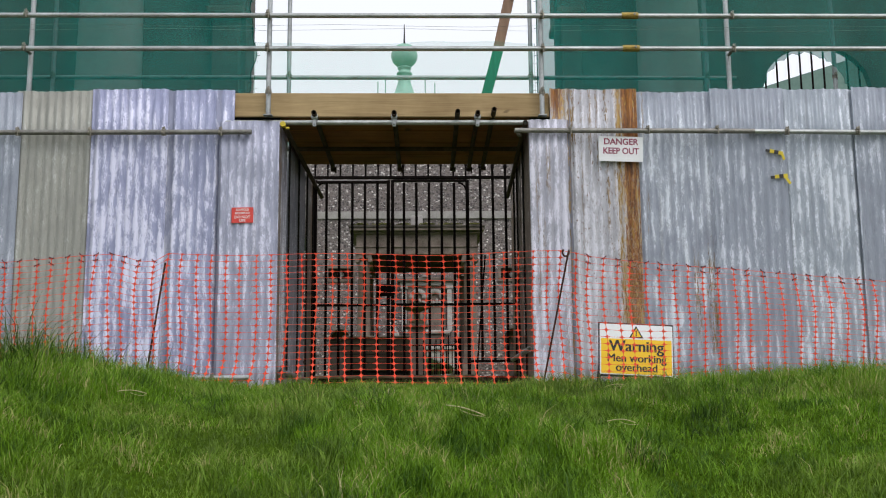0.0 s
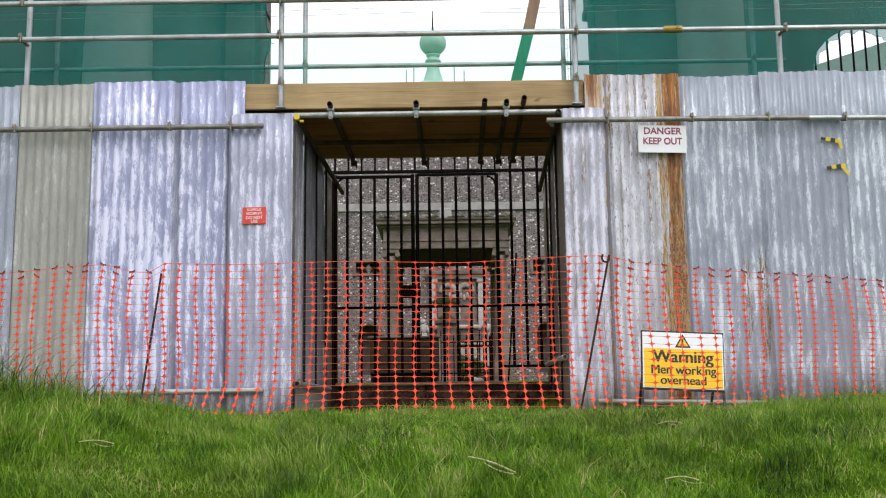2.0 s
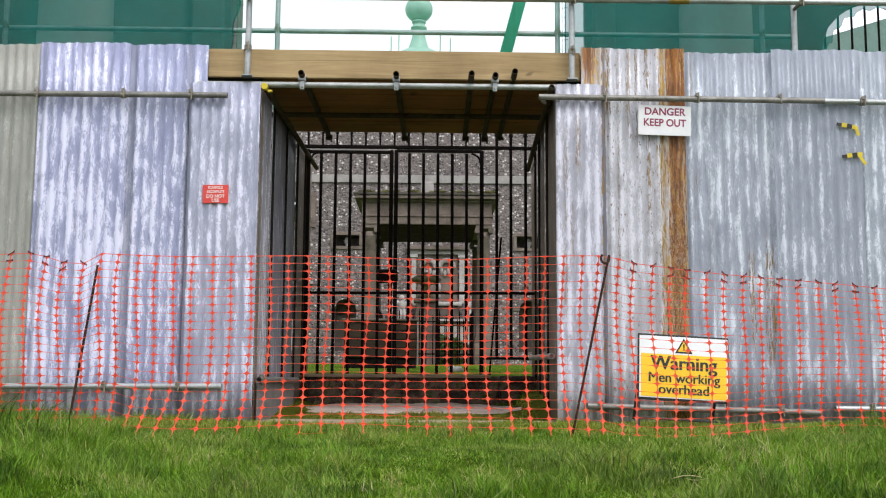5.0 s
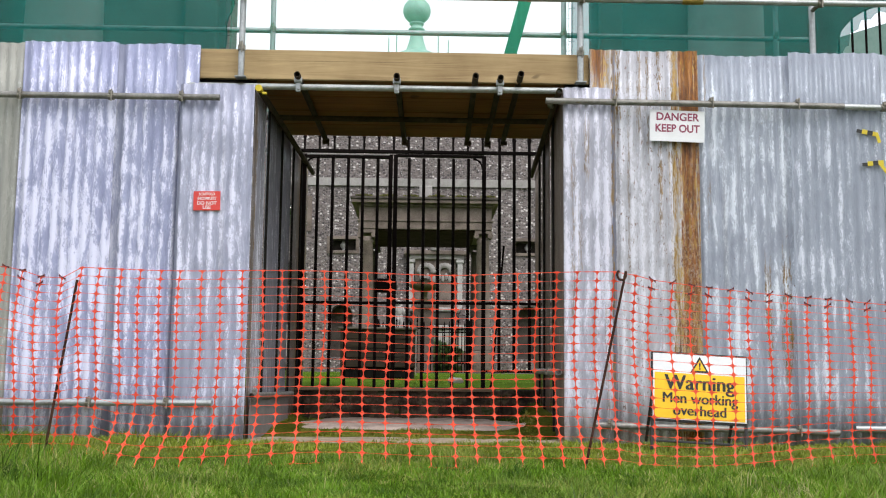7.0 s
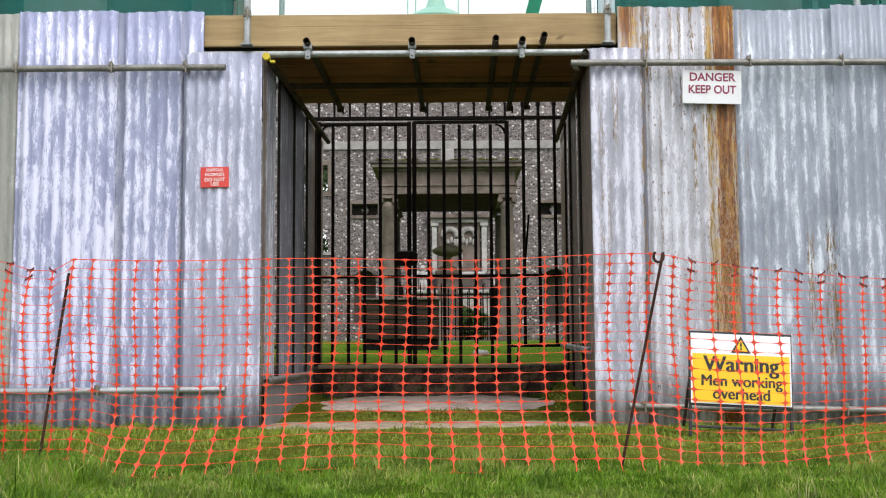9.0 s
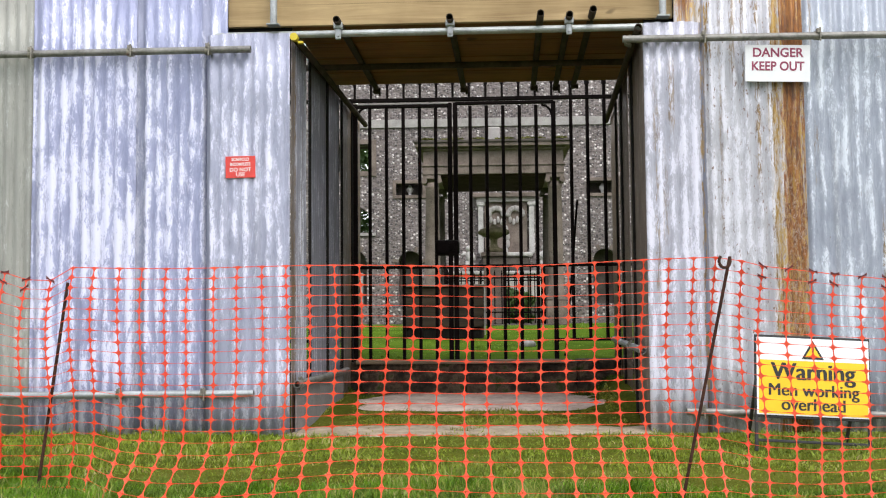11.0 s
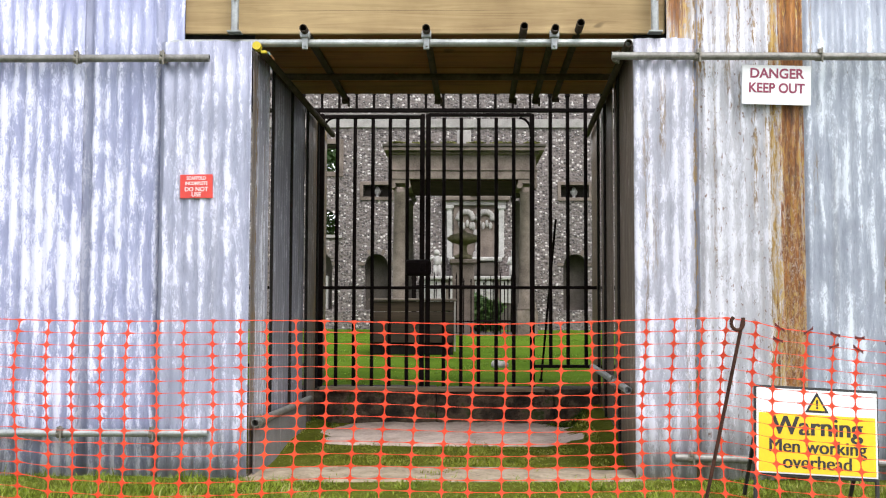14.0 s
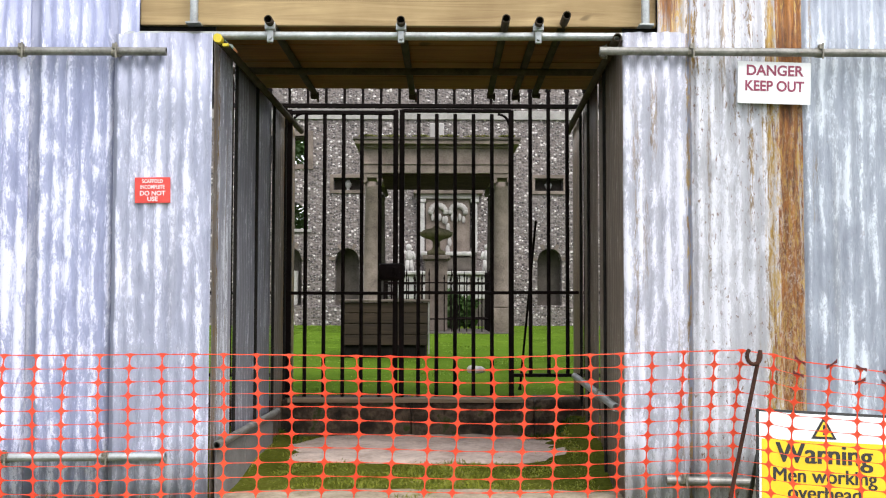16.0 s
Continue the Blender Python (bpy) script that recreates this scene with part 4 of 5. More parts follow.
def worn_patch(cx, cy, rx, ry, material, label, seed):
    """A trodden patch of bare earth with an uneven rounded outline that dips under the turf at its rim."""
    bm = bmesh.new()
    rings, spokes = 9, 96
    rows = []
    for j in range(1, rings + 1):
        f = j / rings
        row = []
        for i in range(spokes):
            a = 2 * math.pi * i / spokes
            c, d = math.cos(a), math.sin(a)
            q = (abs(c) ** 4 + abs(d) ** 4) ** -0.25
            q *= 1 + f * 0.11 * noise.noise(Vector((2.2 * c * rx, 2.2 * d, seed))) + f * 0.05 * noise.noise(Vector((7 * c * rx, 7 * d, seed)))
            x, y = cx + rx * q * c * f, cy + ry * q * d * f
            row.append(bm.verts.new((x, y, ground_at(x, y) + (0.014 + 0.012 * noise.noise(Vector((x * 5, y * 5, seed))) if j < rings else -0.02))))
        rows.append(row)
    mid = bm.verts.new((cx, cy, ground_at(cx, cy) + 0.014))
    for i in range(spokes):
        k = (i + 1) % spokes
        bm.faces.new((mid, rows[0][i], rows[0][k]))
        for lo, hi in zip(rows, rows[1:]):
            bm.faces.new((lo[i], hi[i], hi[k], lo[k]))
    return thing("bare_earth", bm, material, label, "bare earth", kind="structure", smooth=True)


worn_patch(0.12, 1.72, 1.02, 0.54, M_CHALK, "bare trodden pale earth before a stone step", 1)
worn_patch(0.12, 0.10, 1.34, 0.29, M_SOIL, "bare chalky strip of earth at a passage mouth", 2)


# ---- inside the enclosure ----
def wooden_chest():
    h = holder("wooden_chest", "old dark plank chest standing on legs in grass", "chest", (-0.33, 6.3, 0.45))
    x0, x1, y0, y1 = -0.835, 0.14, 6.0, 6.6
    for n in range(4):
        z0 = 0.60 + 0.122 * n
        part("plank", boxed(x0, x1, y0, y0 + 0.035, z0, z0 + 0.116, 0.006), M_CHEST, h)
        part("side_plank", boxed(x1 - 0.035, x1, y0 + 0.038, y1, z0, z0 + 0.116, 0.006), M_CHEST, h)
        part("side_plank", boxed(x0, x0 + 0.035, y0 + 0.038, y1, z0, z0 + 0.116, 0.006), M_CHEST, h)
        part("back_plank", boxed(x0 + 0.037, x1 - 0.037, y1 - 0.035, y1, z0, z0 + 0.116, 0.006), M_CHEST, h)
    # black box added between the legs as the shade under the chest
    part("shade_box", boxed(x0 + 0.02, x1 - 0.02, y0 + 0.03, y1 - 0.02, 0.44, 0.596, 0.03), M_SHADE_BLACK, h, "black box standing in for the shade underneath")
    part("lid", boxed(x0 - 0.03, x1 + 0.03, y0 - 0.03, y1 + 0.03, 1.09, 1.118, 0.008), M_STONE, h, "grey lid, paler than the planks")
    part("floor", boxed(x0 + 0.04, x1 - 0.04, y0 + 0.04, y1 - 0.04, 0.60, 0.63), M_CHEST, h)
    for x in (x0 + 0.05, x1 - 0.05):
        for y in (y0 + 0.1, y1 - 0.1):
            part("leg", boxed(x - 0.045, x + 0.045, y - 0.045, y + 0.045, ground_at(x, y) - 0.02, 0.598, 0.008), M_CHEST, h)
    part("white_post", boxed(x1 + 0.004, x1 + 0.022, y0 - 0.02, y0 + 0.02, 0.5, 1.085, 0.003), M_STONE_PALE, h, "pale upright batten")


wooden_chest()

b = bmesh.new()
ball(b, (0.62, 4.4, 0.42), 0.09, (1.1, 0.8, 0.6), 10)
for v in b.verts:
    v.co += Vector(noise.noise_vector(v.co * 9)) * 0.025
thing("pale_stone", b, M_MARBLE, "pale lump of stone lying in grass", "stone", smooth=True)


def canopy_tomb():
    z0 = 0.58
    h = holder("canopy_tomb", "grey stone canopy on four columns over a monument", "monument", (0.27, 12.3, z0))
    xa, xb, ya, yb = -0.78, 1.325, 11.25, 13.35
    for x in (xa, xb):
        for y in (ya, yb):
            # rear columns take the darker copy as painted shade below the canopy
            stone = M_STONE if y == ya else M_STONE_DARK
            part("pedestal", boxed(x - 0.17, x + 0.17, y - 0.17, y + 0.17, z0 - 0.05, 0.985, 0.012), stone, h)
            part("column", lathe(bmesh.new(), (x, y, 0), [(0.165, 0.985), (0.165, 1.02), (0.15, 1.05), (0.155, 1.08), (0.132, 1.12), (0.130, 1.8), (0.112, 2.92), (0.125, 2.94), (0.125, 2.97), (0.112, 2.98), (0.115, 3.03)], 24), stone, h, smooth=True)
            cap = part("capital", boxed(x - 0.155, x + 0.155, y - 0.14, y + 0.14, 3.09, 3.16, 0.008), stone, h)
            for s in (-1, 1):
                part("volute", tubed((x + s * 0.125, y - 0.15, 3.055), (x + s * 0.125, y + 0.15, 3.055), 0.048, 14), stone, cap)
    part("architrave", boxed(xa - 0.155, xb + 0.155, ya - 0.155, yb + 0.155, 3.162, 3.30, 0.006), M_STONE, h)
    part("architrave_fillet", boxed(xa - 0.175, xb + 0.175, ya - 0.175, yb + 0.175, 3.302, 3.335, 0.006), M_STONE, h)
    part("frieze", boxed(xa - 0.145, xb + 0.145, ya - 0.145, yb + 0.145, 3.337, 3.565, 0.004), M_STONE, h)
    part("bed_mould", boxed(xa - 0.19, xb + 0.19, ya - 0.19, yb + 0.19, 3.567, 3.62, 0.02), M_STONE, h)
    part("cornice", boxed(xa - 0.275, xb + 0.275, ya - 0.275, yb + 0.275, 3.622, 3.685, 0.008), M_STONE, h)
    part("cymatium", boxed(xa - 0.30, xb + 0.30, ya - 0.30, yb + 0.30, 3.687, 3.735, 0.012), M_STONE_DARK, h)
    part("block", boxed(0.15, 0.40, 12.1, 12.5, 3.737, 4.15, 0.02), M_STONE_PALE, h)
    part("ceiling_slab", boxed(xa + 0.13, xb - 0.13, ya - 0.10, yb + 0.10, 3.135, 3.16, 0.0), M_SOFFIT_SHADE, h, "soffit painted near black for shade")
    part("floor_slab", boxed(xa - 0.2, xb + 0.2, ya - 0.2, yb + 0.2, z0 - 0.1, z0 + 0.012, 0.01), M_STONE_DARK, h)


canopy_tomb()


def urn_monument():
    x, y = 0.27, 12.3
    h = holder("urn_on_pedestal", "mossy stone urn on a square grey pedestal", "urn", (x, y, 0.59))
    part("pedestal", boxed(x - 0.19, x + 0.19, y - 0.19, y + 0.19, 0.592, 1.80, 0.012), M_STONE, h)
    part("pedestal_cap", boxed(x - 0.24, x + 0.24, y - 0.24, y + 0.24, 1.802, 1.88, 0.02), M_STONE, h)
    part("urn", lathe(bmesh.new(), (x, y, 1.88), [(0.16, 0.0), (0.16, 0.07), (0.09, 0.10), (0.065, 0.14), (0.065, 0.24), (0.10, 0.27), (0.21, 0.30), (0.27, 0.335), (0.285, 0.36), (0.285, 0.40), (0.25, 0.405), (0.245, 0.425), (0.19, 0.445), (0.12, 0.465), (0.06, 0.48), (0.05, 0.51), (0.005, 0.52)], 24), plain("mossy_urn", (0.07, 0.065, 0.03), (0.20, 0.17, 0.10), 0.95, 0, 8, 60), h, "mossy brown urn", smooth=True)


urn_monument()


def tomb_railing():
    z0 = 0.59
    h = holder("tomb_railing", "low black spiked railing round a monument", "railing", (0.27, 12.3, z0))
    xa, xb, ya, yb = -0.60, 1.15, 11.62, 13.0
    rim = [((xa, ya), (xb, ya)), ((xb, ya), (xb, yb)), ((xb, yb), (xa, yb)), ((xa, yb), (xa, ya))]
    for (ax, ay), (bx, by) in rim:
        for z in (0.80, 1.40):
            part("rail", tubed((ax, ay, z), (bx, by, z), 0.013, 6), M_IRON, h)
        n = int(math.hypot(bx - ax, by - ay) / 0.125)
        for k in range(n):
            x, y = ax + (bx - ax) * k / n, ay + (by - ay) * k / n
            bm = tubed((x, y, z0), (x, y, 1.46 if k % 3 else 1.52), 0.010, 6)
            tube(bm, (x, y, 1.46 if k % 3 else 1.52), (x, y, 1.54 if k % 3 else 1.64), 0.018, 6, r2=0.002)
            part("spike", bm, M_IRON, h)


tomb_railing()

# far flint wall
YB = 17.06
HOLES = [(-3.30, -2.50, 4.06, 4.68, False), (-3.25, -2.49, 2.65, 2.86, True), (4.0, 4.8, 4.06, 4.68, False), (4.0, 4.76, 2.65, 2.86, True)]
NICHES = [(-1.90, -1.38, 1.0, 1.97, True), (2.49, 3.02, 1.0, 1.97, True), (-3.2, -2.62, 1.0, 1.97, True)]
SLOTS = [(-1.942, -1.337, 3.50, 3.765, False), (2.441, 3.057, 3.49, 3.765, False)]
thing("wall_north", strip_wall(bmesh.new(), -14, 15, YB, YB + 0.35, 0.2, 7.0, HOLES + NICHES + SLOTS), M_FLINT, "grey knapped flint wall flecked with white", "wall", kind="structure")
# core colour darkened so the niche backs look shaded
thing("wall_north_core", strip_wall(bmesh.new(), -14, 15, YB + 0.352, YB + 0.7, 0.2, 7.0, HOLES), M_STONE_DARK, "wall core painted dark for shade in its niches", "wall", kind="structure")
for xw, name in ((-14.0, "wall_flank_west"), (14.3, "wall_flank_east")):
    thing(name, boxed(xw, xw + 0.7, 3.5, YB, 0.0, 7.0), M_FLINT, "grey flint flank wall of the enclosure", "wall", kind="structure")
thing("string_course", boxed(-13.2, 14.2, YB - 0.045, YB - 0.002, 5.045, 5.235, 0.008), M_STONE_PALE, "pale dressed stone band along a flint wall", "stone band", kind="structure")
thing("wall_plinth", boxed(-13.2, 14.2, YB - 0.06, YB - 0.002, 0.45, 0.985, 0.01), M_FLINT, "grey flint plinth at a wall's foot", "plinth", kind="structure")


def stone_frame(x0, x1, z0, z1, w=0.085):
    h = holder("stone_surround", "pale dressed stone frame round a wall opening", "window frame", ((x0 + x1) / 2, YB, z0), "stone frames")
    for n, q in (("lintel", (x0 - w, x1 + w, z1, z1 + w)), ("sill", (x0 - w, x1 + w, z0 - w, z0)), ("jamb", (x0 - w, x0, z0, z1)), ("jamb", (x1, x1 + w, z0, z1))):
        part(n, boxed(q[0], q[1], YB - 0.035, YB + 0.10, q[2], q[3], 0.006), M_STONE, h)


for q in SLOTS:
    stone_frame(*q[:4], 0.075)
    cx = (q[0] + q[1]) / 2
    bm = lathe(bmesh.new(), (cx, YB + 0.18, q[2]), [(0.06, 0), (0.03, 0.03), (0.035, 0.06), (0.075, 0.11), (0.085, 0.16), (0.05, 0.19), (0.035, 0.24), (0.01, 0.255)], 14)
    thing("small_urn", bm, M_MARBLE, "small pale stone urn in a wall slot", "urn", "slot urns", smooth=True)
for q in HOLES:
    if not q[4]:
        stone_frame(*q[:4], 0.11)
    else:
        thing("window_sill", boxed(q[0] - 0.08, q[1] + 0.08, YB - 0.05, YB + 0.12, q[2] - 0.07, q[2], 0.008), M_STONE_PALE, "pale stone sill under an arched opening", "window sill", "arch sills")
for q in NICHES:
    cx, r = (q[0] + q[1]) / 2, (q[1] - q[0]) / 2
    h = holder("niche_arch", "flint arch ring round a wall niche", "arch", (cx, YB, q[3]), "niche arches")
    for k in range(13):
        a0 = math.pi * (k + 0.06) / 13
        a1 = math.pi * (k + 0.94) / 13
        bm = bmesh.new()
        ring = [(r + 0.002, a0), (r + 0.002, a1), (r + 0.13, a1), (r + 0.13, a0)]
        fr = [bm.verts.new((cx + d * math.cos(a), YB - 0.03, q[3] + d * math.sin(a))) for d, a in ring]
        bk = [bm.verts.new((cx + d * math.cos(a), YB + 0.02, q[3] + d * math.sin(a))) for d, a in ring]
        bm.faces.new(fr), bm.faces.new(bk[::-1])
        for i in range(4):
            bm.faces.new((fr[i], bk[i], bk[(i + 1) % 4], fr[(i + 1) % 4]))
        part("voussoir", bm, M_FLINT if k % 4 else M_STONE, h)
bm = boxed(-3.0, -2.72, YB + 0.15, YB + 0.34, 1.0, 1.75, 0.02)
thing("marble_tablet", bm, M_MARBLE, "white marble tablet standing in a niche", "tablet")


def wall_monument():
    h = holder("wall_monument", "carved white marble wall tomb with drapery", "monument", (0.5, YB, 0.55))
    y = YB
    part("base", boxed(-0.62, 1.62, y - 0.75, y - 0.01, 0.5, 1.12, 0.02), M_STONE_DARK, h)
    for n in range(4):
        x = -0.55 + 0.54 * n
        part("panel", boxed(x, x + 0.46, y - 0.77, y - 0.752, 1.14, 1.62, 0.008), M_MARBLE, h)
    part("chest", boxed(-0.58, 1.58, y - 0.75, y - 0.01, 1.122, 1.64, 0.01), M_STONE, h)
    part("table_edge", boxed(-0.66, 1.66, y - 0.83, y - 0.01, 1.642, 1.72, 0.02), M_MARBLE, h)
    part("sarcophagus", boxed(0.02, 1.05, y - 0.55, y - 0.01, 1.722, 2.05, 0.06), M_STONE_DARK, h)
    part("sarcophagus_lid", boxed(-0.04, 1.12, y - 0.6, y - 0.01, 2.052, 2.14, 0.025), M_MARBLE, h)
    part("back_panel", boxed(0.06, 1.02, y - 0.10, y - 0.01, 2.142, 3.30, 0.01), M_STONE, h)
    for x in (-0.08, 1.06):
        part("pilaster", boxed(x, x + 0.12, y - 0.16, y - 0.01, 2.142, 3.22, 0.012), M_MARBLE, h)
        part("pilaster_cap", boxed(x - 0.03, x + 0.15, y - 0.19, y - 0.01, 3.222, 3.30, 0.012), M_MARBLE, h)
    part("cornice", boxed(-0.2, 1.3, y - 0.26, y - 0.01, 3.40, 3.50, 0.02), M_STONE, h)
    part("entablature", boxed(-0.12, 1.22, y - 0.18, y - 0.01, 3.302, 3.398, 0.01), M_STONE_PALE, h)
    for cx, cz in ((0.33, 3.02), (0.76, 3.02)):
        for k in range(9):
            a = math.pi * k / 8
            part("drapery_fold", ball(bmesh.new(), (cx + 0.16 * math.cos(a), y - 0.14, cz + 0.14 * math.sin(a)), 0.065, (1, 0.6, 1), 8), M_STONE_PALE, h, smooth=True)
        for k in range(4):
            part("drapery_fold", ball(bmesh.new(), (cx - 0.12 + 0.08 * k, y - 0.13, cz - 0.12 - 0.05 * (k % 2)), 0.05, (0.8, 0.6, 1.6), 8), M_STONE_PALE, h, smooth=True)
    bm = bmesh.new()
    for k in range(5):
        ball(bm, (0.54 + 0.05 * math.sin(k), y - 0.14, 2.2 + 0.16 * k), 0.07, (0.7, 0.6, 1.4), 8)
    part("carving", bm, M_STONE_PALE, h, smooth=True)
    part("crest", lathe(bmesh.new(), (0.53, y - 0.14, 3.50), [(0.16, 0), (0.1, 0.06), (0.14, 0.14), (0.05, 0.22), (0.02, 0.3)], 12), M_STONE_PALE, h, smooth=True)


wall_monument()


def figure(x, s):
    """A small standing carved figure, one plain mesh."""
    bm = bmesh.new()
    y, z = YB - 0.55, 1.72
    tube(bm, (x - 0.05, y, z), (x - 0.03, y, z + 0.24), 0.045, 8, r2=0.05)
    tube(bm, (x + 0.06, y, z), (x + 0.03, y, z + 0.24), 0.045, 8, r2=0.05)
    ball(bm, (x, y, z + 0.33), 0.095, (0.9, 0.8, 1.35), 10)
    ball(bm, (x + 0.01 * s, y, z + 0.51), 0.065, (1, 1, 1.1), 10)
    tube(bm, (x + 0.07 * s, y, z + 0.42), (x + 0.17 * s, y - 0.05, z + 0.36), 0.03, 8)
    tube(bm, (x - 0.07 * s, y, z + 0.42), (x - 0.12 * s, y - 0.03, z + 0.26), 0.03, 8)
    thing("marble_statue", bm, M_MARBLE, "small white marble cherub statue on a tomb", "statue", "tomb statues", smooth=True)


figure(-0.28, -1)
figure(1.36, 1)


def leafy(name, at, size, count, label, seed, trunk=0.0, leaf=(0.05, 0.11), material=M_LEAF):
    rnd = np.random.default_rng(seed)
    h = holder(name, label, "tree" if trunk else "shrub", (at[0], at[1], at[2]))
    d = rnd.normal(size=(count, 3))
    d /= np.linalg.norm(d, axis=1)[:, None]
    lump = 1 + 0.25 * np.sin(5 * d[:, :1] + seed) * np.cos(4 * d[:, 2:3] - seed)
    p = d * lump * rnd.uniform(0.55, 1.0, (count, 1)) * np.array(size) + np.array(at) + np.array((0, 0, trunk + size[2] * 0.75))
    a, c = rnd.normal(size=(count, 3)), rnd.normal(size=(count, 3))
    a /= np.linalg.norm(a, axis=1)[:, None]
    c = np.cross(a, c)
    c /= np.linalg.norm(c, axis=1)[:, None]
    ln = rnd.uniform(*leaf, (count, 1))
    quad = np.stack([p - a * ln, p + c * ln * 0.45, p + a * ln, p - c * ln * 0.45], 1).reshape(-1, 3)
    me = bpy.data.meshes.new("crown")
    me.from_pydata(quad.tolist(), [], np.arange(count * 4).reshape(-1, 4).tolist())
    me.materials.append(material)
    ob = new("crown", me)
    ob.parent, ob.location = h, (-at[0], -at[1], -at[2])
    if trunk:
        part("trunk", tubed(at, (at[0] + 0.1, at[1], at[2] + trunk + size[2]), 0.12, 8, r2=0.05), M_BARK, h)
    return h


leafy("tree", (-3.2, 19.6, 0.5), (1.7, 1.0, 2.2), 5000, "leafy green tree behind a flint wall", 4, 1.6)
leafy("tree", (-4.6, 20.4, 0.5), (1.7, 1.0, 2.4), 4000, "leafy green tree behind a flint wall", 5, 1.8)
M_MOSS = plain("cushion_moss", (0.07, 0.075, 0.018), (0.21, 0.20, 0.05), 0.9, 0, 9, 60)
for x, w in ((-0.85, 0.16), (-0.40, 0.2), (0.02, 0.14), (0.5, 0.16), (0.95, 0.22), (1.40, 0.14)):
    leafy("moss_tuft", (x, 11.0, 3.735), (w, 0.06, 0.018), 260, "yellow-green moss along a stone cornice", int(20 + 10 * x), leaf=(0.014, 0.034), material=M_MOSS)
leafy("shrub", (0.55, 13.9, 0.57), (0.55, 0.3, 0.42), 1500, "small green weedy shrub beside a railing", 6)


# ---- church tower beyond ----
def church_tower():
    x, y, e = -0.12, 38.0, 0.0
    zb = 16.9
    h = holder("church_tower", "pale church tower topped by a ball finial", "church tower", (x, y, 0.5))
    part("tower_body", boxed(x - 2.6, x + 2.6, y - 2.6, y + 2.6, 0.4, 12.7, 0.05), M_STUCCO, h)
    part("parapet", boxed(x - 2.75, x + 2.75, y - 2.75, y + 2.75, 12.702, 13.05, 0.05), M_STONE_PALE, h)
    part("neck", lathe(bmesh.new(), (x, y, 13.55), [(1.65, -0.5), (1.65, 0.72), (1.75, 0.78), (1.72, 0.86), (1.5, 0.95), (0.78, 1.36), (0.58, 1.42), (0.46, 1.55), (0.33, 1.95), (0.27, 2.25), (0.27, 2.40), (0.36, 2.44), (0.36, 2.52), (0.27, 2.56), (0.25, 2.68), (0.32, 2.72), (0.32, 2.80)], 28), M_TOWER_TINT, h, smooth=True)
    bm = bmesh.new()
    ball(bm, (x, y, zb), 0.62, (1, 1, 0.95), 28)
    orb = part("ball", bm, M_TOWER_TINT, h, smooth=True)
    for dx, dy in ((-1.2, -0.9), (-0.85, -1.25), (0.95, -1.2), (1.4, -0.7)):
        part("roof_post", tubed((x + dx, y + dy, 14.2), (x + dx, y + dy, 15.35), 0.025, 6), M_TOWER_TINT, h)
    part("finial_rod", tubed((x, y, zb + 0.55), (x, y, zb + 1.55), 0.045, 8, r2=0.015), M_IRON, orb)


church_tower()

def nave():
    h = holder("church_nave", "low church nave, sloping roof tinted as if through green netting", "church", (15.0, 30, 0.5))
    part("wall", boxed(10.5, 24.0, 26.4, 33.6, 0.4, 10.6, 0.02), M_STUCCO, h)
    bm = bmesh.new()
    v = [bm.verts.new(p) for p in ((9.9, 26, 10.62), (25.2, 26, 10.62), (9.9, 34, 10.62), (25.2, 34, 10.62), (17.5, 26, 13.1), (17.5, 34, 13.1))]
    for f in ((0, 1, 4), (3, 2, 5), (0, 4, 5, 2), (1, 3, 5, 4), (0, 2, 3, 1)):
        bm.faces.new([v[i] for i in f])
    # roof colour carries the green cast of netting in front of it
    part("roof", bm, plain("slate_net_tint", (0.10, 0.19, 0.165), (0.17, 0.27, 0.24), 0.6, 0, 2, 12), h)


nave()


# ---- signs ----
def lettering(text, size, at, material, parent, bold=0.0, name="lettering", tilt=None, squeeze=1.0, thick=0.0):
    cu = bpy.data.curves.new("lettering", "FONT")
    cu.body, cu.size, cu.align_x, cu.align_y, cu.extrude, cu.offset = text, size, "CENTER", "CENTER", 0.0006, bold
    tmp = new("lettering_curve", cu)
    me = bpy.data.meshes.new_from_object(tmp.evaluated_get(bpy.context.evaluated_depsgraph_get()))
    bpy.data.objects.remove(tmp)
    me.materials.clear()
    me.materials.append(material)
    m = (tilt or Matrix.Identity(4)) @ Matrix.Translation(at) @ Matrix.Rotation(radians(90), 4, "X") @ Matrix.Diagonal((squeeze, 1, 1, 1))
    me.transform(m)
    if thick:
        bm = bmesh.new()
        for k in (-1, 0, 1):
            copy = me.copy()
            copy.transform((tilt or Matrix.Identity(4)) @ Matrix.Translation((k * thick, -0.0003 * (k + 1), 0)) @ (tilt or Matrix.Identity(4)).inverted())
            bm.from_mesh(copy)
            bpy.data.meshes.remove(copy)
        bm.to_mesh(me)
        bm.free()
    ob = new(name, me)
    ob.parent, ob.location = parent, -parent.location
    return ob


def danger_sign():
    c = (2.144, -0.062, 2.358)
    h = holder("danger_sign", "white board with maroon capital letters wired to a tube", "sign", c)
    tilt = Matrix.Translation(c) @ Matrix.Rotation(radians(1.5), 4, "Y")
    part("board", boxed(-0.21, 0.21, -0.003, 0.003, -0.122, 0.122, 0.0015, m=tilt), M_WHITE, h)
    lettering("DANGER", 0.083, (0, -0.0045, 0.068), M_TEXT_RED, h, 0.0020, tilt=tilt, squeeze=0.98)
    lettering("KEEP OUT", 0.083, (0, -0.0045, -0.022), M_TEXT_RED, h, 0.0020, tilt=tilt, squeeze=0.90)


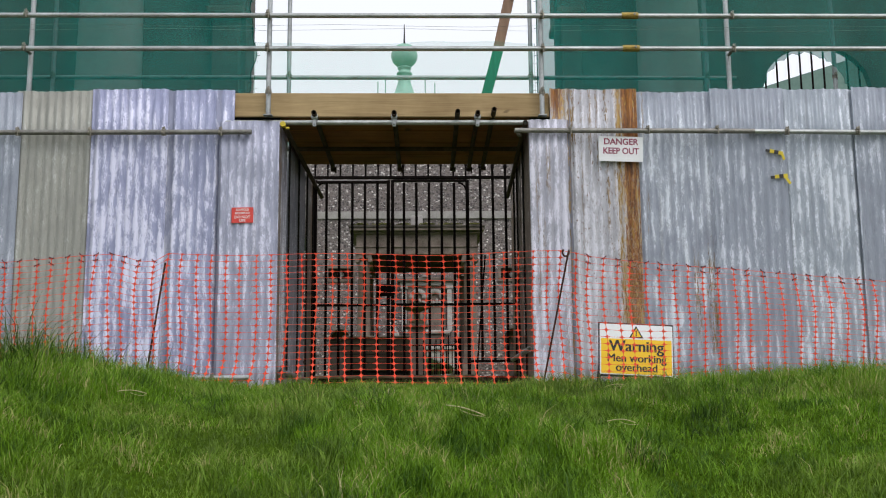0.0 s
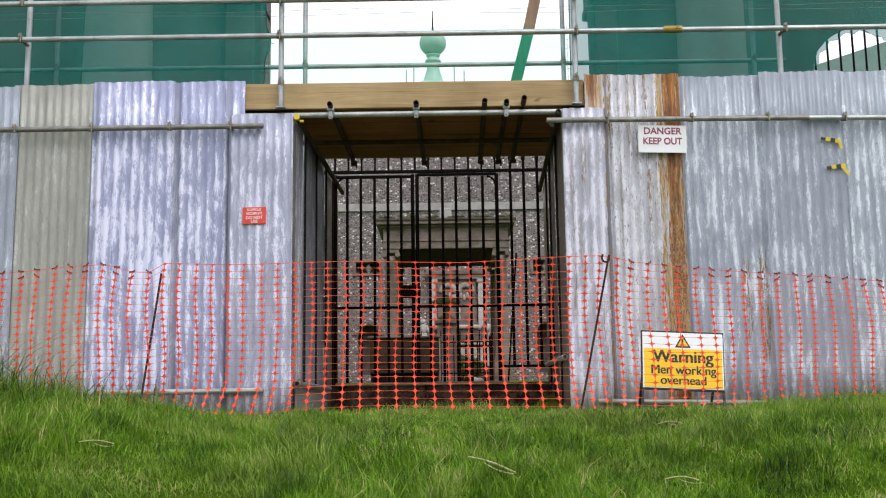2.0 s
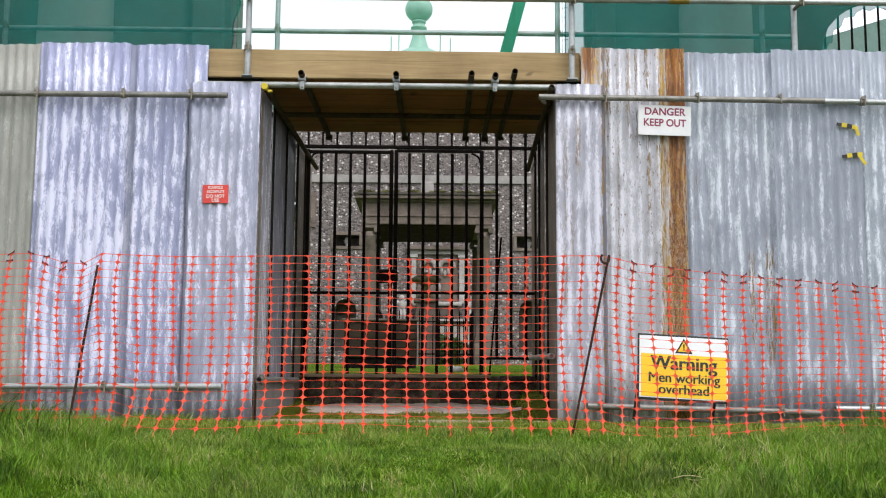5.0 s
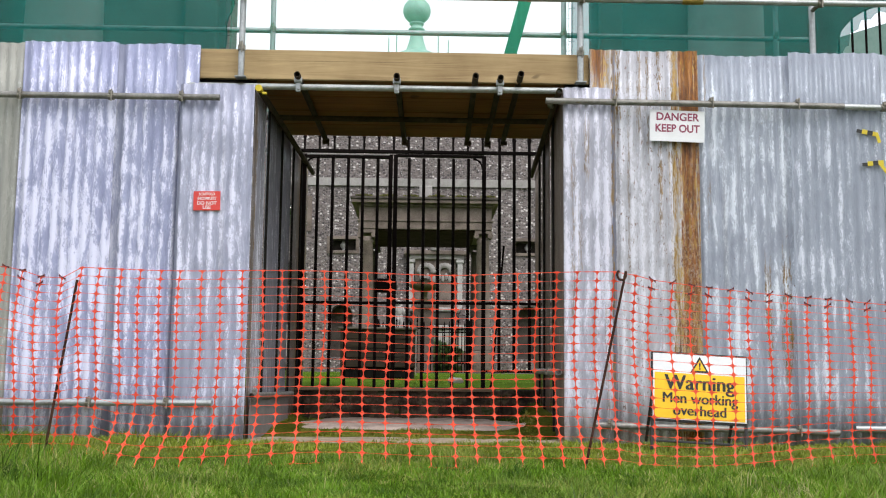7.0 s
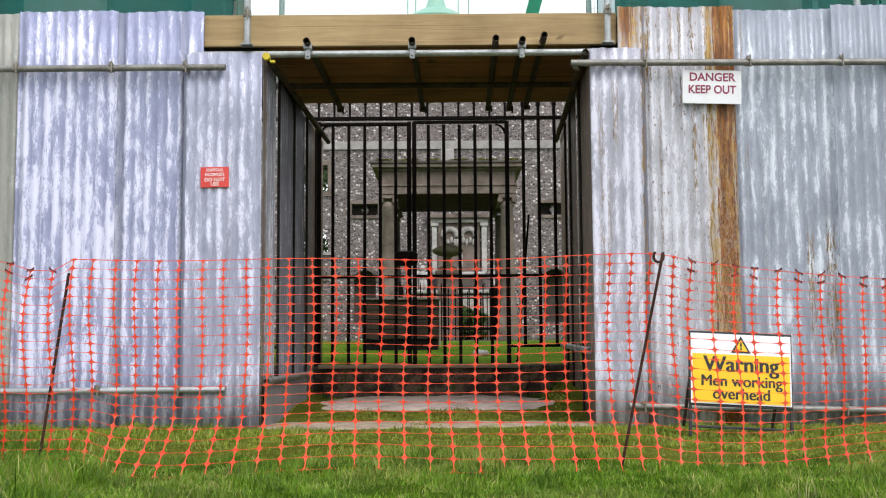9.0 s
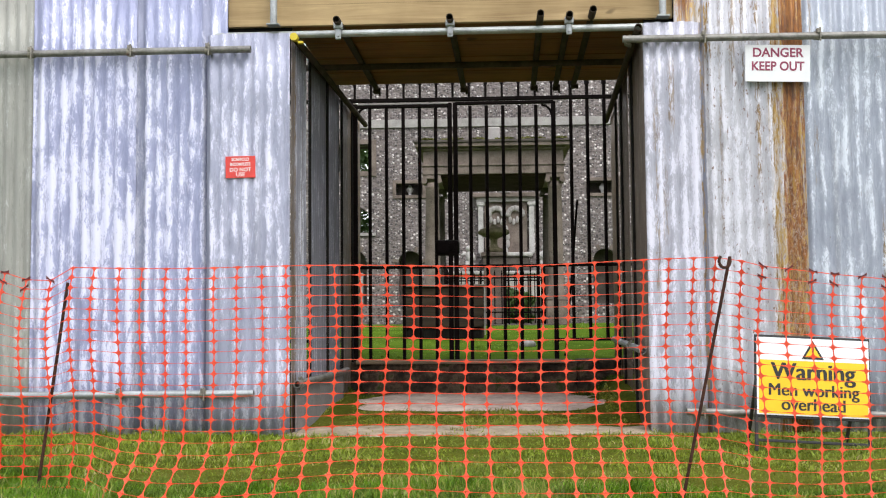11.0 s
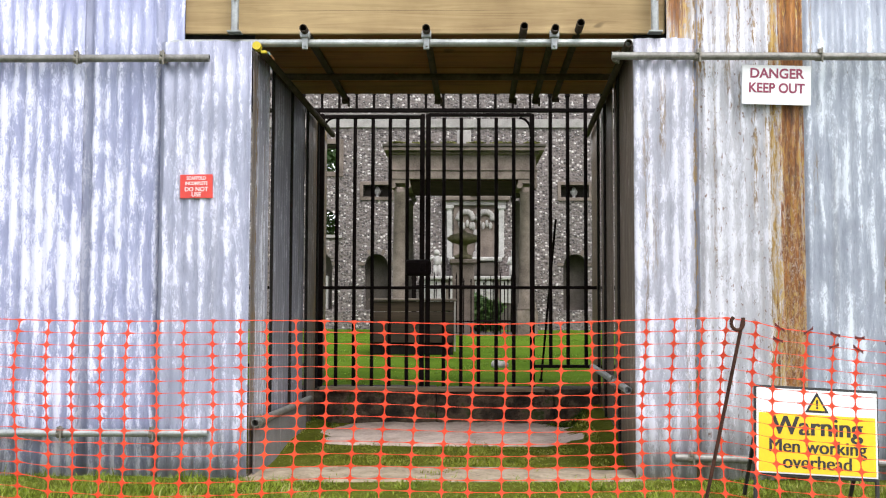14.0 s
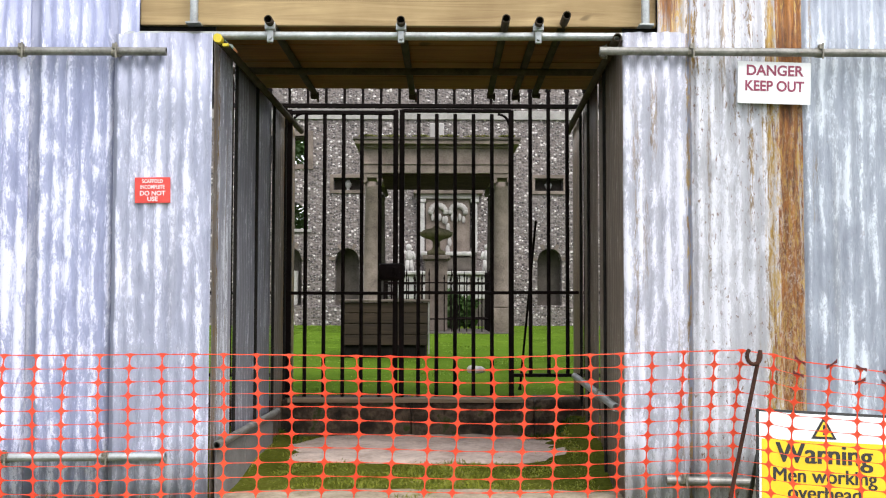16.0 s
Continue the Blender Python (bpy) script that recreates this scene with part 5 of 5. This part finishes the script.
def scaffold_sign():
    c = (-1.406, -0.066, 1.729)
    h = holder("scaffold_sign", "small red board with white capital letters", "sign", c)
    tilt = Matrix.Translation(c) @ Matrix.Rotation(radians(-0.8), 4, "Y")
    part("board", boxed(-0.10, 0.10, -0.003, 0.003, -0.073, 0.073, 0.0015, m=tilt), M_RED, h)
    for n, (line, q) in enumerate((("SCAFFOLD", 0.85), ("INCOMPLETE", 0.80), ("DO NOT", 1.0), ("USE", 1.0))):
        s = 0.029 if n < 2 else 0.036
        lettering(line, s, (0, -0.0045, 0.050 - 0.0325 * n - (0.004 if n > 1 else 0)), M_TEXT_WHITE, h, 0.0006, tilt=tilt, squeeze=q)


def warning_sign():
    c = Vector((1.975, -1.215, 0.377))
    h = holder("warning_sign", "yellow and white warning board on a folding black stand", "sign", tuple(c))
    tilt = Matrix.Translation(c) @ Matrix.Rotation(radians(3.0), 4, "Y") @ Matrix.Rotation(radians(-8), 4, "X")
    part("board", boxed(-0.297, 0.297, -0.004, 0.004, -0.208, 0.208, 0.002, m=tilt), M_WHITE, h)
    part("yellow_panel", boxed(-0.287, 0.287, -0.0062, -0.0042, -0.200, 0.086, 0, m=tilt), M_YELLOW, h)
    for q in ((-0.305, 0.305, 0.204, 0.222), (-0.305, 0.305, -0.222, -0.205)):
        part("frame_bar", boxed(q[0], q[1], 0.004, 0.022, q[2], q[3], 0.003, m=tilt), M_BLACK, h)
    for s in (-1, 1):
        part("frame_side", boxed(s * 0.297 - 0.009, s * 0.297 + 0.009, 0.005, 0.023, -0.4, 0.222, 0.003, m=tilt), M_BLACK, h)
        back = Matrix.Translation(c) @ Matrix.Rotation(radians(3.0), 4, "Y") @ Matrix.Rotation(radians(24), 4, "X")
        part("back_leg", boxed(s * 0.27 - 0.009, s * 0.27 + 0.009, 0.09, 0.108, -0.44, 0.0, 0.003, m=back), M_BLACK, h)
    part("cross_bar", boxed(-0.29, 0.29, 0.007, 0.02, -0.35, -0.335, 0.003, m=tilt), M_BLACK, h)
    bm = bmesh.new()

    def prism(bm, size, y, z):
        front = [bm.verts.new((size * math.sin(a), y - 0.0006, z + size * math.cos(a))) for a in (0, 2.094, 4.189)]
        rear = [bm.verts.new((size * math.sin(a), y + 0.0006, z + size * math.cos(a))) for a in (0, 2.094, 4.189)]
        bm.faces.new(front), bm.faces.new(rear[::-1])
        for i in range(3):
            bm.faces.new((front[i], rear[i], rear[(i + 1) % 3], front[(i + 1) % 3]))
        return bm

    for name, size, y, m in (("triangle_border", 0.068, -0.0056, M_BLACK), ("triangle", 0.046, -0.0076, M_YELLOW)):
        bm = prism(bmesh.new(), size, y, 0.131)
        bmesh.ops.transform(bm, matrix=tilt, verts=bm.verts)
        part(name, bm, m, h)
    lettering("!", 0.062, (0, -0.0092, 0.136), M_BLACK, h, 0.002, tilt=tilt)
    lettering("Warning", 0.130, (0, -0.0078, 0.024), M_BLACK, h, tilt=tilt, squeeze=0.97, thick=0.0036)
    lettering("Men working", 0.092, (0, -0.0078, -0.074), M_BLACK, h, tilt=tilt, squeeze=0.98, thick=0.0021)
    lettering("overhead", 0.092, (0, -0.0078, -0.150), M_BLACK, h, tilt=tilt, squeeze=0.98, thick=0.0021)


danger_sign()
scaffold_sign()
warning_sign()


def tape_scrap(x, z, turn):
    h = holder("hazard_tape", "torn scrap of yellow and black hazard tape", "tape", (x, -0.03, z), "tape scraps")
    m = Matrix.Translation((x, -0.035, z)) @ Matrix.Rotation(radians(turn), 4, "Y") @ Matrix.Shear("XZ", 4, (0.6, 0.0))
    for k in range(4):
        part("yellow_stripe" if k % 2 else "black_stripe", boxed(-0.085 + 0.042 * k, -0.0435 + 0.042 * k, -0.004, -0.002 + 0.004 * (k % 2), -0.016, 0.020 - 0.008 * (k == 0), 0.0008, m=m), M_TAPE if k % 2 else M_BLACK, h)
    m = Matrix.Translation((x + 0.075, -0.04, z - 0.035)) @ Matrix.Rotation(radians(turn + 62), 4, "Y")
    part("torn_end", boxed(-0.035, 0.045, -0.004, -0.002, -0.013, 0.013, 0.0008, m=m), M_TAPE, h)


tape_scrap(3.62, 2.335, 12)
tape_scrap(3.655, 2.095, -6)

# ---- orange barrier net ----
YN = -2.70
TOP_X = [-5.2, -4.0, -3.0, -2.60, -2.1, -1.84, -1.60, -1.48, -0.7, 0.3, 1.2, 1.32, 1.7, 2.74, 3.4, 5.0]
TOP_Z = [0.85, 0.85, 0.88, 0.89, 0.925, 0.93, 0.86, 0.935, 0.935, 0.925, 0.945, 0.915, 0.88, 0.775, 0.73, 0.70]


def barrier_net():
    rnd = random.Random(5)
    step_x, rows = 0.101, 21
    net = holder("barrier_net", "orange plastic mesh barrier strung between iron pins", "barrier net", (0, YN, 0))
    xs = [-4.6 + step_x * k for k in range(int(9.2 / step_x))]
    pts = []
    for i, x in enumerate(xs):
        top = float(np.interp(x, TOP_X, TOP_Z))
        out = 0.30 * smooth01(np.array((1.45 - abs(x + 0.05)) / 0.5)).item()
        foot = ground_at(x, YN - out) + 0.004 + (0.03 * math.sin(3.1 * x) if out < 0.1 else 0.0)
        col = []
        sway = 0.016 * math.sin(2.1 * x) + rnd.uniform(-0.006, 0.006)
        for r in range(rows + 1):
            f = r / rows
            z = top - (top - foot) * (f ** 1.02)
            belly = math.sin(math.pi * f)
            y = YN + 0.05 * belly * math.sin(1.3 * x + 0.4) + 0.02 * math.sin(5.2 * x + 3 * f) - 0.12 * max(0, f - 0.86) * (2 + math.sin(4 * x)) - out * max(0, f - 0.78) / 0.22
            col.append(Vector((x + sway * (1 + belly) + 0.012 * math.sin(7 * f + x * 2), y, z + 0.004 * math.sin(2.9 * x + 9 * f) - 0.006 * math.sin(4.1 * x) * (1 - f))))
        pts.append(col)

    def ribbon(bm, line, t=0.0012):
        """A flat strand through (point, half width) pairs across up, as one closed strip."""
        rings = []
        for k, (p, w) in enumerate(line):
            way = line[min(k + 1, len(line) - 1)][0] - line[max(k - 1, 0)][0]
            up = ux if abs(way.z) > abs(way.x) else uz
            n = way.cross(up).normalized() * t
            rings.append([bm.verts.new(q) for q in (p - up * w - n, p + up * w - n, p + up * w + n, p - up * w + n)])
        for lo, hi in zip(rings, rings[1:]):
            for i in range(4):
                bm.faces.new((lo[i], lo[(i + 1) % 4], hi[(i + 1) % 4], hi[i]))
        bm.faces.new(rings[0][::-1]), bm.faces.new(rings[-1])
        return bm

    ux, uz = Vector((1, 0, 0)), Vector((0, 0, 1))
    for i in range(len(xs)):
        line = [(pts[i][0], 0.0130)]
        for p, q in zip(pts[i], pts[i][1:]):
            line += [(p.lerp(q, 0.14), 0.0064), (p.lerp(q, 0.28), 0.0025), (p.lerp(q, 0.5), 0.0017), (p.lerp(q, 0.72), 0.0025), (p.lerp(q, 0.86), 0.0064), (q, 0.0140)]
        part("upright_strand", ribbon(bmesh.new(), line), M_ORANGE, net)
    for r in range(rows + 1):
        thin = 0.0008 if r else 0.0019
        line = [(pts[0][r], 0.004)]
        for i in range(len(xs) - 1):
            p, q = pts[i][r], pts[i + 1][r]
            line += [(p.lerp(q, 0.13), 0.0028), (p.lerp(q, 0.24), 0.0012), (p.lerp(q, 0.38), thin), (p.lerp(q, 0.62), thin), (p.lerp(q, 0.76), 0.0012), (p.lerp(q, 0.87), 0.0028), (q, 0.0044)]
        part("cross_strand", ribbon(bmesh.new(), line, 0.0010), M_ORANGE, net)
    dark = plain("old_orange_plastic", (0.07, 0.008, 0.008), (0.16, 0.016, 0.013), 0.5, 0, 20, 60)
    for i, x in enumerate(xs):
        if x < -1.52 or x > 1.26:
            for r in (0, 1) if i % 3 else (0,):
                p = pts[i][r] + Vector((0, -0.004, 0.003))
                d = Vector((0.017, 0, 0.012 * math.sin(3.7 * i + r)))
                part("twisted_knot", ribbon(bmesh.new(), [(p - d, 0.0065), (p - d * 0.3, 0.0025), (p + d * 0.3, 0.0025), (p + d, 0.0065)], 0.002), dark, net)
    return net


barrier_net()


def fence_pin(foot, top, crook, label):
    h = holder("fencing_pin", label, "fence post", foot, "fencing pins")
    part("shaft", tubed(foot, top, 0.0065, 10), M_RUSTBAR, h)
    if crook:
        bm = bmesh.new()
        x, y, z = top
        pts = [Vector((x - 0.022 - 0.022 * math.cos(t), y - 0.004, z - 0.018 - 0.026 * math.sin(t))) for t in np.linspace(-0.9, math.pi, 11)]
        for p, q in zip(pts, pts[1:]):
            tube(bm, p, q, 0.0065, 10)
        tube(bm, pts[-1], Vector((x, y, z)), 0.0065, 10)
        part("crook", bm, M_RUSTBAR, h)


fence_pin((1.00, YN - 0.03, -0.08), (1.222, YN - 0.03, 0.950), True, "rusty iron fencing pin with a hooked top, leaning")
fence_pin((-1.60, YN - 0.03, 0.02), (-1.485, YN - 0.03, 0.874), False, "dark rusty iron fencing pin, leaning")
fence_pin((-3.55, YN - 0.03, 0.02), (-3.50, YN - 0.03, 0.91), False, "dark rusty iron fencing pin, leaning")
fence_pin((3.75, YN - 0.03, 0.02), (3.80, YN - 0.03, 0.74), True, "rusty iron fencing pin with a hooked top, leaning")


# ---- grass ----
def grass(name, label, x0, x1, y0, y1, count, seed, short, tall, width=0.0035, where=None, material=M_GRASS):
    rnd = np.random.default_rng(seed)
    tufts = rnd.uniform((x0, y0), (x1, y1), (max(1, count // 45), 2))
    pick = rnd.integers(0, len(tufts), count)
    p = tufts[pick] + rnd.normal(0, 0.055, (count, 2))
    vigour, sway = rnd.uniform(0.45, 1.65, len(tufts))[pick], rnd.uniform(0, 2 * math.pi, len(tufts))[pick]
    loose = rnd.random(count) < 0.5
    vigour[loose] = 0.8
    p[loose] = rnd.uniform((x0, y0), (x1, y1), (int(loose.sum()), 2))
    keep = (p[:, 0] > x0) & (p[:, 0] < x1) & (p[:, 1] > y0) & (p[:, 1] < y1)
    if where is not None:
        keep &= where(p[:, 0], p[:, 1], rnd)
    p, vigour, sway = p[keep], vigour[keep], sway[keep]
    n = len(p)
    side = smooth01((np.abs(p[:, 0] - 0.15) - 0.9) / 1.3)
    patch = 0.85 + 0.45 * np.sin(2.3 * p[:, 0] + 1.0) * np.sin(1.9 * p[:, 1]) + 0.4 * np.sin(7.1 * p[:, 0] + 2 * np.sin(3 * p[:, 1])) * np.sin(6.3 * p[:, 1] + 1)
    side = np.where(p[:, 0] > 0.15, 0.45 * smooth01((p[:, 0] - 1.5) / 1.5), 0.92 * side)
    patch = patch + 0.35 * np.sin(13.7 * p[:, 0] + 3 * np.sin(5.1 * p[:, 1])) * np.sin(12.1 * p[:, 1] + 2 * np.sin(4.3 * p[:, 0]))
    ln = (short + (tall - short) * side) * np.clip(patch, 0.50, 1.7) * rnd.uniform(0.5, 1.35, n) * vigour * np.interp(p[:, 1], [-5.2, -3.8], [1.0, 0.62])
    a = sway + rnd.normal(0, 1.1, n)
    lean = rnd.uniform(0.15, 1.05, n) * ln
    d = np.stack([np.cos(a), np.sin(a), np.zeros(n)], -1)
    b = rnd.uniform(0, 2 * math.pi, n)
    w = np.stack([np.cos(b), np.sin(b), np.zeros(n)], -1) * (width * rnd.uniform(0.7, 1.4, n))[:, None]
    root = np.c_[p, ground_z(p[:, 0], p[:, 1]) - 0.008]
    up = np.array((0, 0, 1.0))
    mid = root + up * (ln * 0.6)[:, None] + d * (lean * 0.3)[:, None]
    tip = root + up * ln[:, None] * 0.95 + d * lean[:, None]
    co = np.stack([root - w, root + w, mid + w * 0.75, mid - w * 0.75, tip], 1).reshape(-1, 3)
    me = bpy.data.meshes.new(name)
    k = np.arange(n) * 5
    loops = np.stack([k, k + 1, k + 2, k + 3, k + 3, k + 2, k + 4], 1).ravel()
    starts = (np.arange(n)[:, None] * 7 + np.array([0, 4])).ravel()
    me.vertices.add(len(co))
    me.vertices.foreach_set("co", co.ravel())
    me.loops.add(len(loops))
    me.loops.foreach_set("vertex_index", loops)
    me.polygons.add(len(starts))
    me.polygons.foreach_set("loop_start", starts)
    me.update(calc_edges=True)
    me.materials.append(material)
    return tagged(new(name, me), label, "grass", kind="stuff")


def before_passage(x, y, rnd):
    inside = (y > -0.05) & ((x < -1.0) | (x > 1.2))
    q = (np.abs((x - 0.14) / 1.12) ** 3 + np.abs((y - 1.74) / 0.58) ** 3) ** (1 / 3)
    q = q + 0.07 * np.sin(9 * x + 2) * np.sin(11 * y) + 0.05 * np.sin(23 * x)
    front = (np.abs(x - 0.12) < 1.27) & (np.abs(y - 0.10 + 0.04 * np.sin(7 * x)) < 0.20)
    share = np.where(front, 0.42, smooth01((q - 0.70) / 0.42))
    return ~inside & (rnd.random(len(x)) < np.maximum(share, 0.02)) & (y < 2.18)


def thinning(x, y, rnd):
    """Blades thin out towards the rim of the strip that is sown."""
    rim = np.minimum(np.minimum(x + 7.5, 7.5 - x) / 2.6, (y + 10.6) / 2.4)
    core = (x > -4.1) & (x < 4.3) & (y > -7.9)
    return (rnd.random(len(x)) < np.clip(rim, 0, 1)) & ~core


def rankness(x, y):
    """Rank clumps on the two banks, thickest away from the trodden middle."""
    clump = np.sin(3.1 * x + 1.3 * np.sin(1.7 * y)) * np.sin(2.6 * y + 0.9 * np.sin(2.2 * x)) + 0.6 * np.sin(7.7 * x + y) * np.sin(6.9 * y - x)
    bank = np.where(x < 0, smooth01((-1.2 - x) / 1.1), 0.45 * smooth01((x - 2.3) / 1.4))
    spots = 0.5 * smooth01((clump - 0.75) / 0.4) * (np.abs(x - 0.2) < 1.6)
    return np.clip(bank * (0.35 + 0.65 * smooth01((clump + 0.6) / 0.9)) + spots, 0, 1) * smooth01((-3.2 - y) / 0.9) * smooth01((4.35 - np.abs(x)) / 1.0) * smooth01((y + 8.0) / 1.3)


def tussocks(x, y, rnd):
    return rnd.random(len(x)) < rankness(x, y)


def finer(x, y, rnd):
    return rnd.random(len(x)) > 0.88 * rankness(x, y)


grass("grass", "rough green grass with straw-coloured stems on a bank", -4.1, 4.3, -7.9, -2.4, 640000, 1, 0.058, 0.175, 0.0018, where=finer)
grass("grass", "rank dark green tussocks on a grass bank", -4.4, 4.4, -8.0, -3.2, 420000, 31, 0.07, 0.29, 0.0021, where=tussocks, material=M_GRASS_DARK)
grass("grass", "rough thin grass at the rim of a bank", -7.5, 7.5, -10.6, -2.4, 80000, 11, 0.060, 0.17, 0.0045, where=thinning)
def on_the_banks(x, y, rnd):
    return (x < -1.3) | (x > 1.9) | ((y > -5.2) & (rnd.random(len(x)) < 0.5))


def before_the_net(x, y, rnd):
    """Drier growth, thickest on the open side and towards the net."""
    patch = np.sin(2.9 * x + 2 * np.sin(1.3 * y)) * np.sin(3.7 * y + 1.1 * np.sin(2.1 * x))
    return rnd.random(len(x)) < smooth01((y + 5.4) / 1.6) * smooth01((patch + 0.9) / 1.2) * np.where(x > -0.2, 1.0, 0.6)


grass("grass", "straw-tipped thin grass before a barrier net", -4.5, 4.5, -5.4, -2.5, 70000, 37, 0.065, 0.15, 0.0018, where=before_the_net, material=M_GRASS_DRY)


def by_the_step(x, y, rnd):
    return ((x > 0.86) | (x < -0.80)) & (rnd.random(len(x)) < 0.7)


grass("grass", "mossy tufts at the ends of a stone step", -1.0, 1.3, 1.95, 2.22, 3500, 33, 0.06, 0.06, 0.004, where=by_the_step, material=M_GRASS_DARK)


def dry_stalk(x, y, turn, reach):
    """A dead bent grass stalk with a thin side shoot, lying over the turf."""
    z = ground_at(x, y) + 0.04
    h = holder("dry_stalk", "bent straw-coloured dead stalk lying in grass", "dry stalk", (x, y, z), "dead stalks")
    c, d = math.cos(turn), math.sin(turn)
    for n, (bend, scale) in enumerate(((0.010, 1.0), (-0.006, 0.62))):
        bm = bmesh.new()
        pts = []
        for k in range(9):
            f = k / 8
            u = reach * scale * (f - 0.5) + 0.03 * n
            px, py = x + c * u, y + d * u - 0.03 * n * f
            pts.append(Vector((px, py, ground_at(px, py) + (0.062 if reach > 0.2 else 0.045) + bend * math.sin(math.pi * f))))
        for p, q in zip(pts, pts[1:]):
            tube(bm, p, q, 0.008 * reach + 0.0008 - 0.0008 * n, 6)
        bmesh.ops.remove_doubles(bm, verts=bm.verts, dist=0.0004)
        part("stem" if n == 0 else "side_shoot", bm, M_STRAW, h)


for x, y, turn, reach in ((0.37, -5.5, -0.9, 0.24), (0.98, -5.6, 0.2, 0.12), (-1.0, -5.35, 0.5, 0.12), (1.12, -4.75, -0.3, 0.10)):
    dry_stalk(x, y, turn, reach)
M_STEM = plain("seed_stem", (0.16, 0.16, 0.055), (0.42, 0.37, 0.18), 0.8)
grass("seed_stems", "tall thin olive seed stems on a grass bank", -4.4, 4.4, -7.4, -2.7, 9000, 17, 0.085, 0.26, 0.0012, where=on_the_banks, material=M_STEM)
def along_the_net(x, y, rnd):
    return (x < -1.35) | (x > 1.35)


grass("grass", "straggling grass grown up through a barrier net", -4.6, 4.6, -3.0, -2.45, 9000, 23, 0.05, 0.19, 0.0026, where=along_the_net)
grass("straw", "pale dry straw stalks scattered in the grass", -4.5, 4.5, -7.6, -2.6, 900, 7, 0.07, 0.2, 0.0014, material=M_STRAW)
grass("grass", "green grass growing up to a tin hoarding", -5.2, 5.2, -2.4, -0.03, 100000, 2, 0.042, 0.08, 0.0032, where=before_passage, material=M_GRASS_WORN)
grass("grass", "short green grass in a passage", -1.0, 1.25, -0.03, 2.2, 44000, 3, 0.030, 0.040, where=before_passage, material=M_GRASS_SHADE)
grass("grass", "short green lawn inside the enclosure", -4.5, 5.0, 2.64, 16.9, 70000, 4, 0.022, 0.030, 0.006, material=M_GRASS_LAWN)
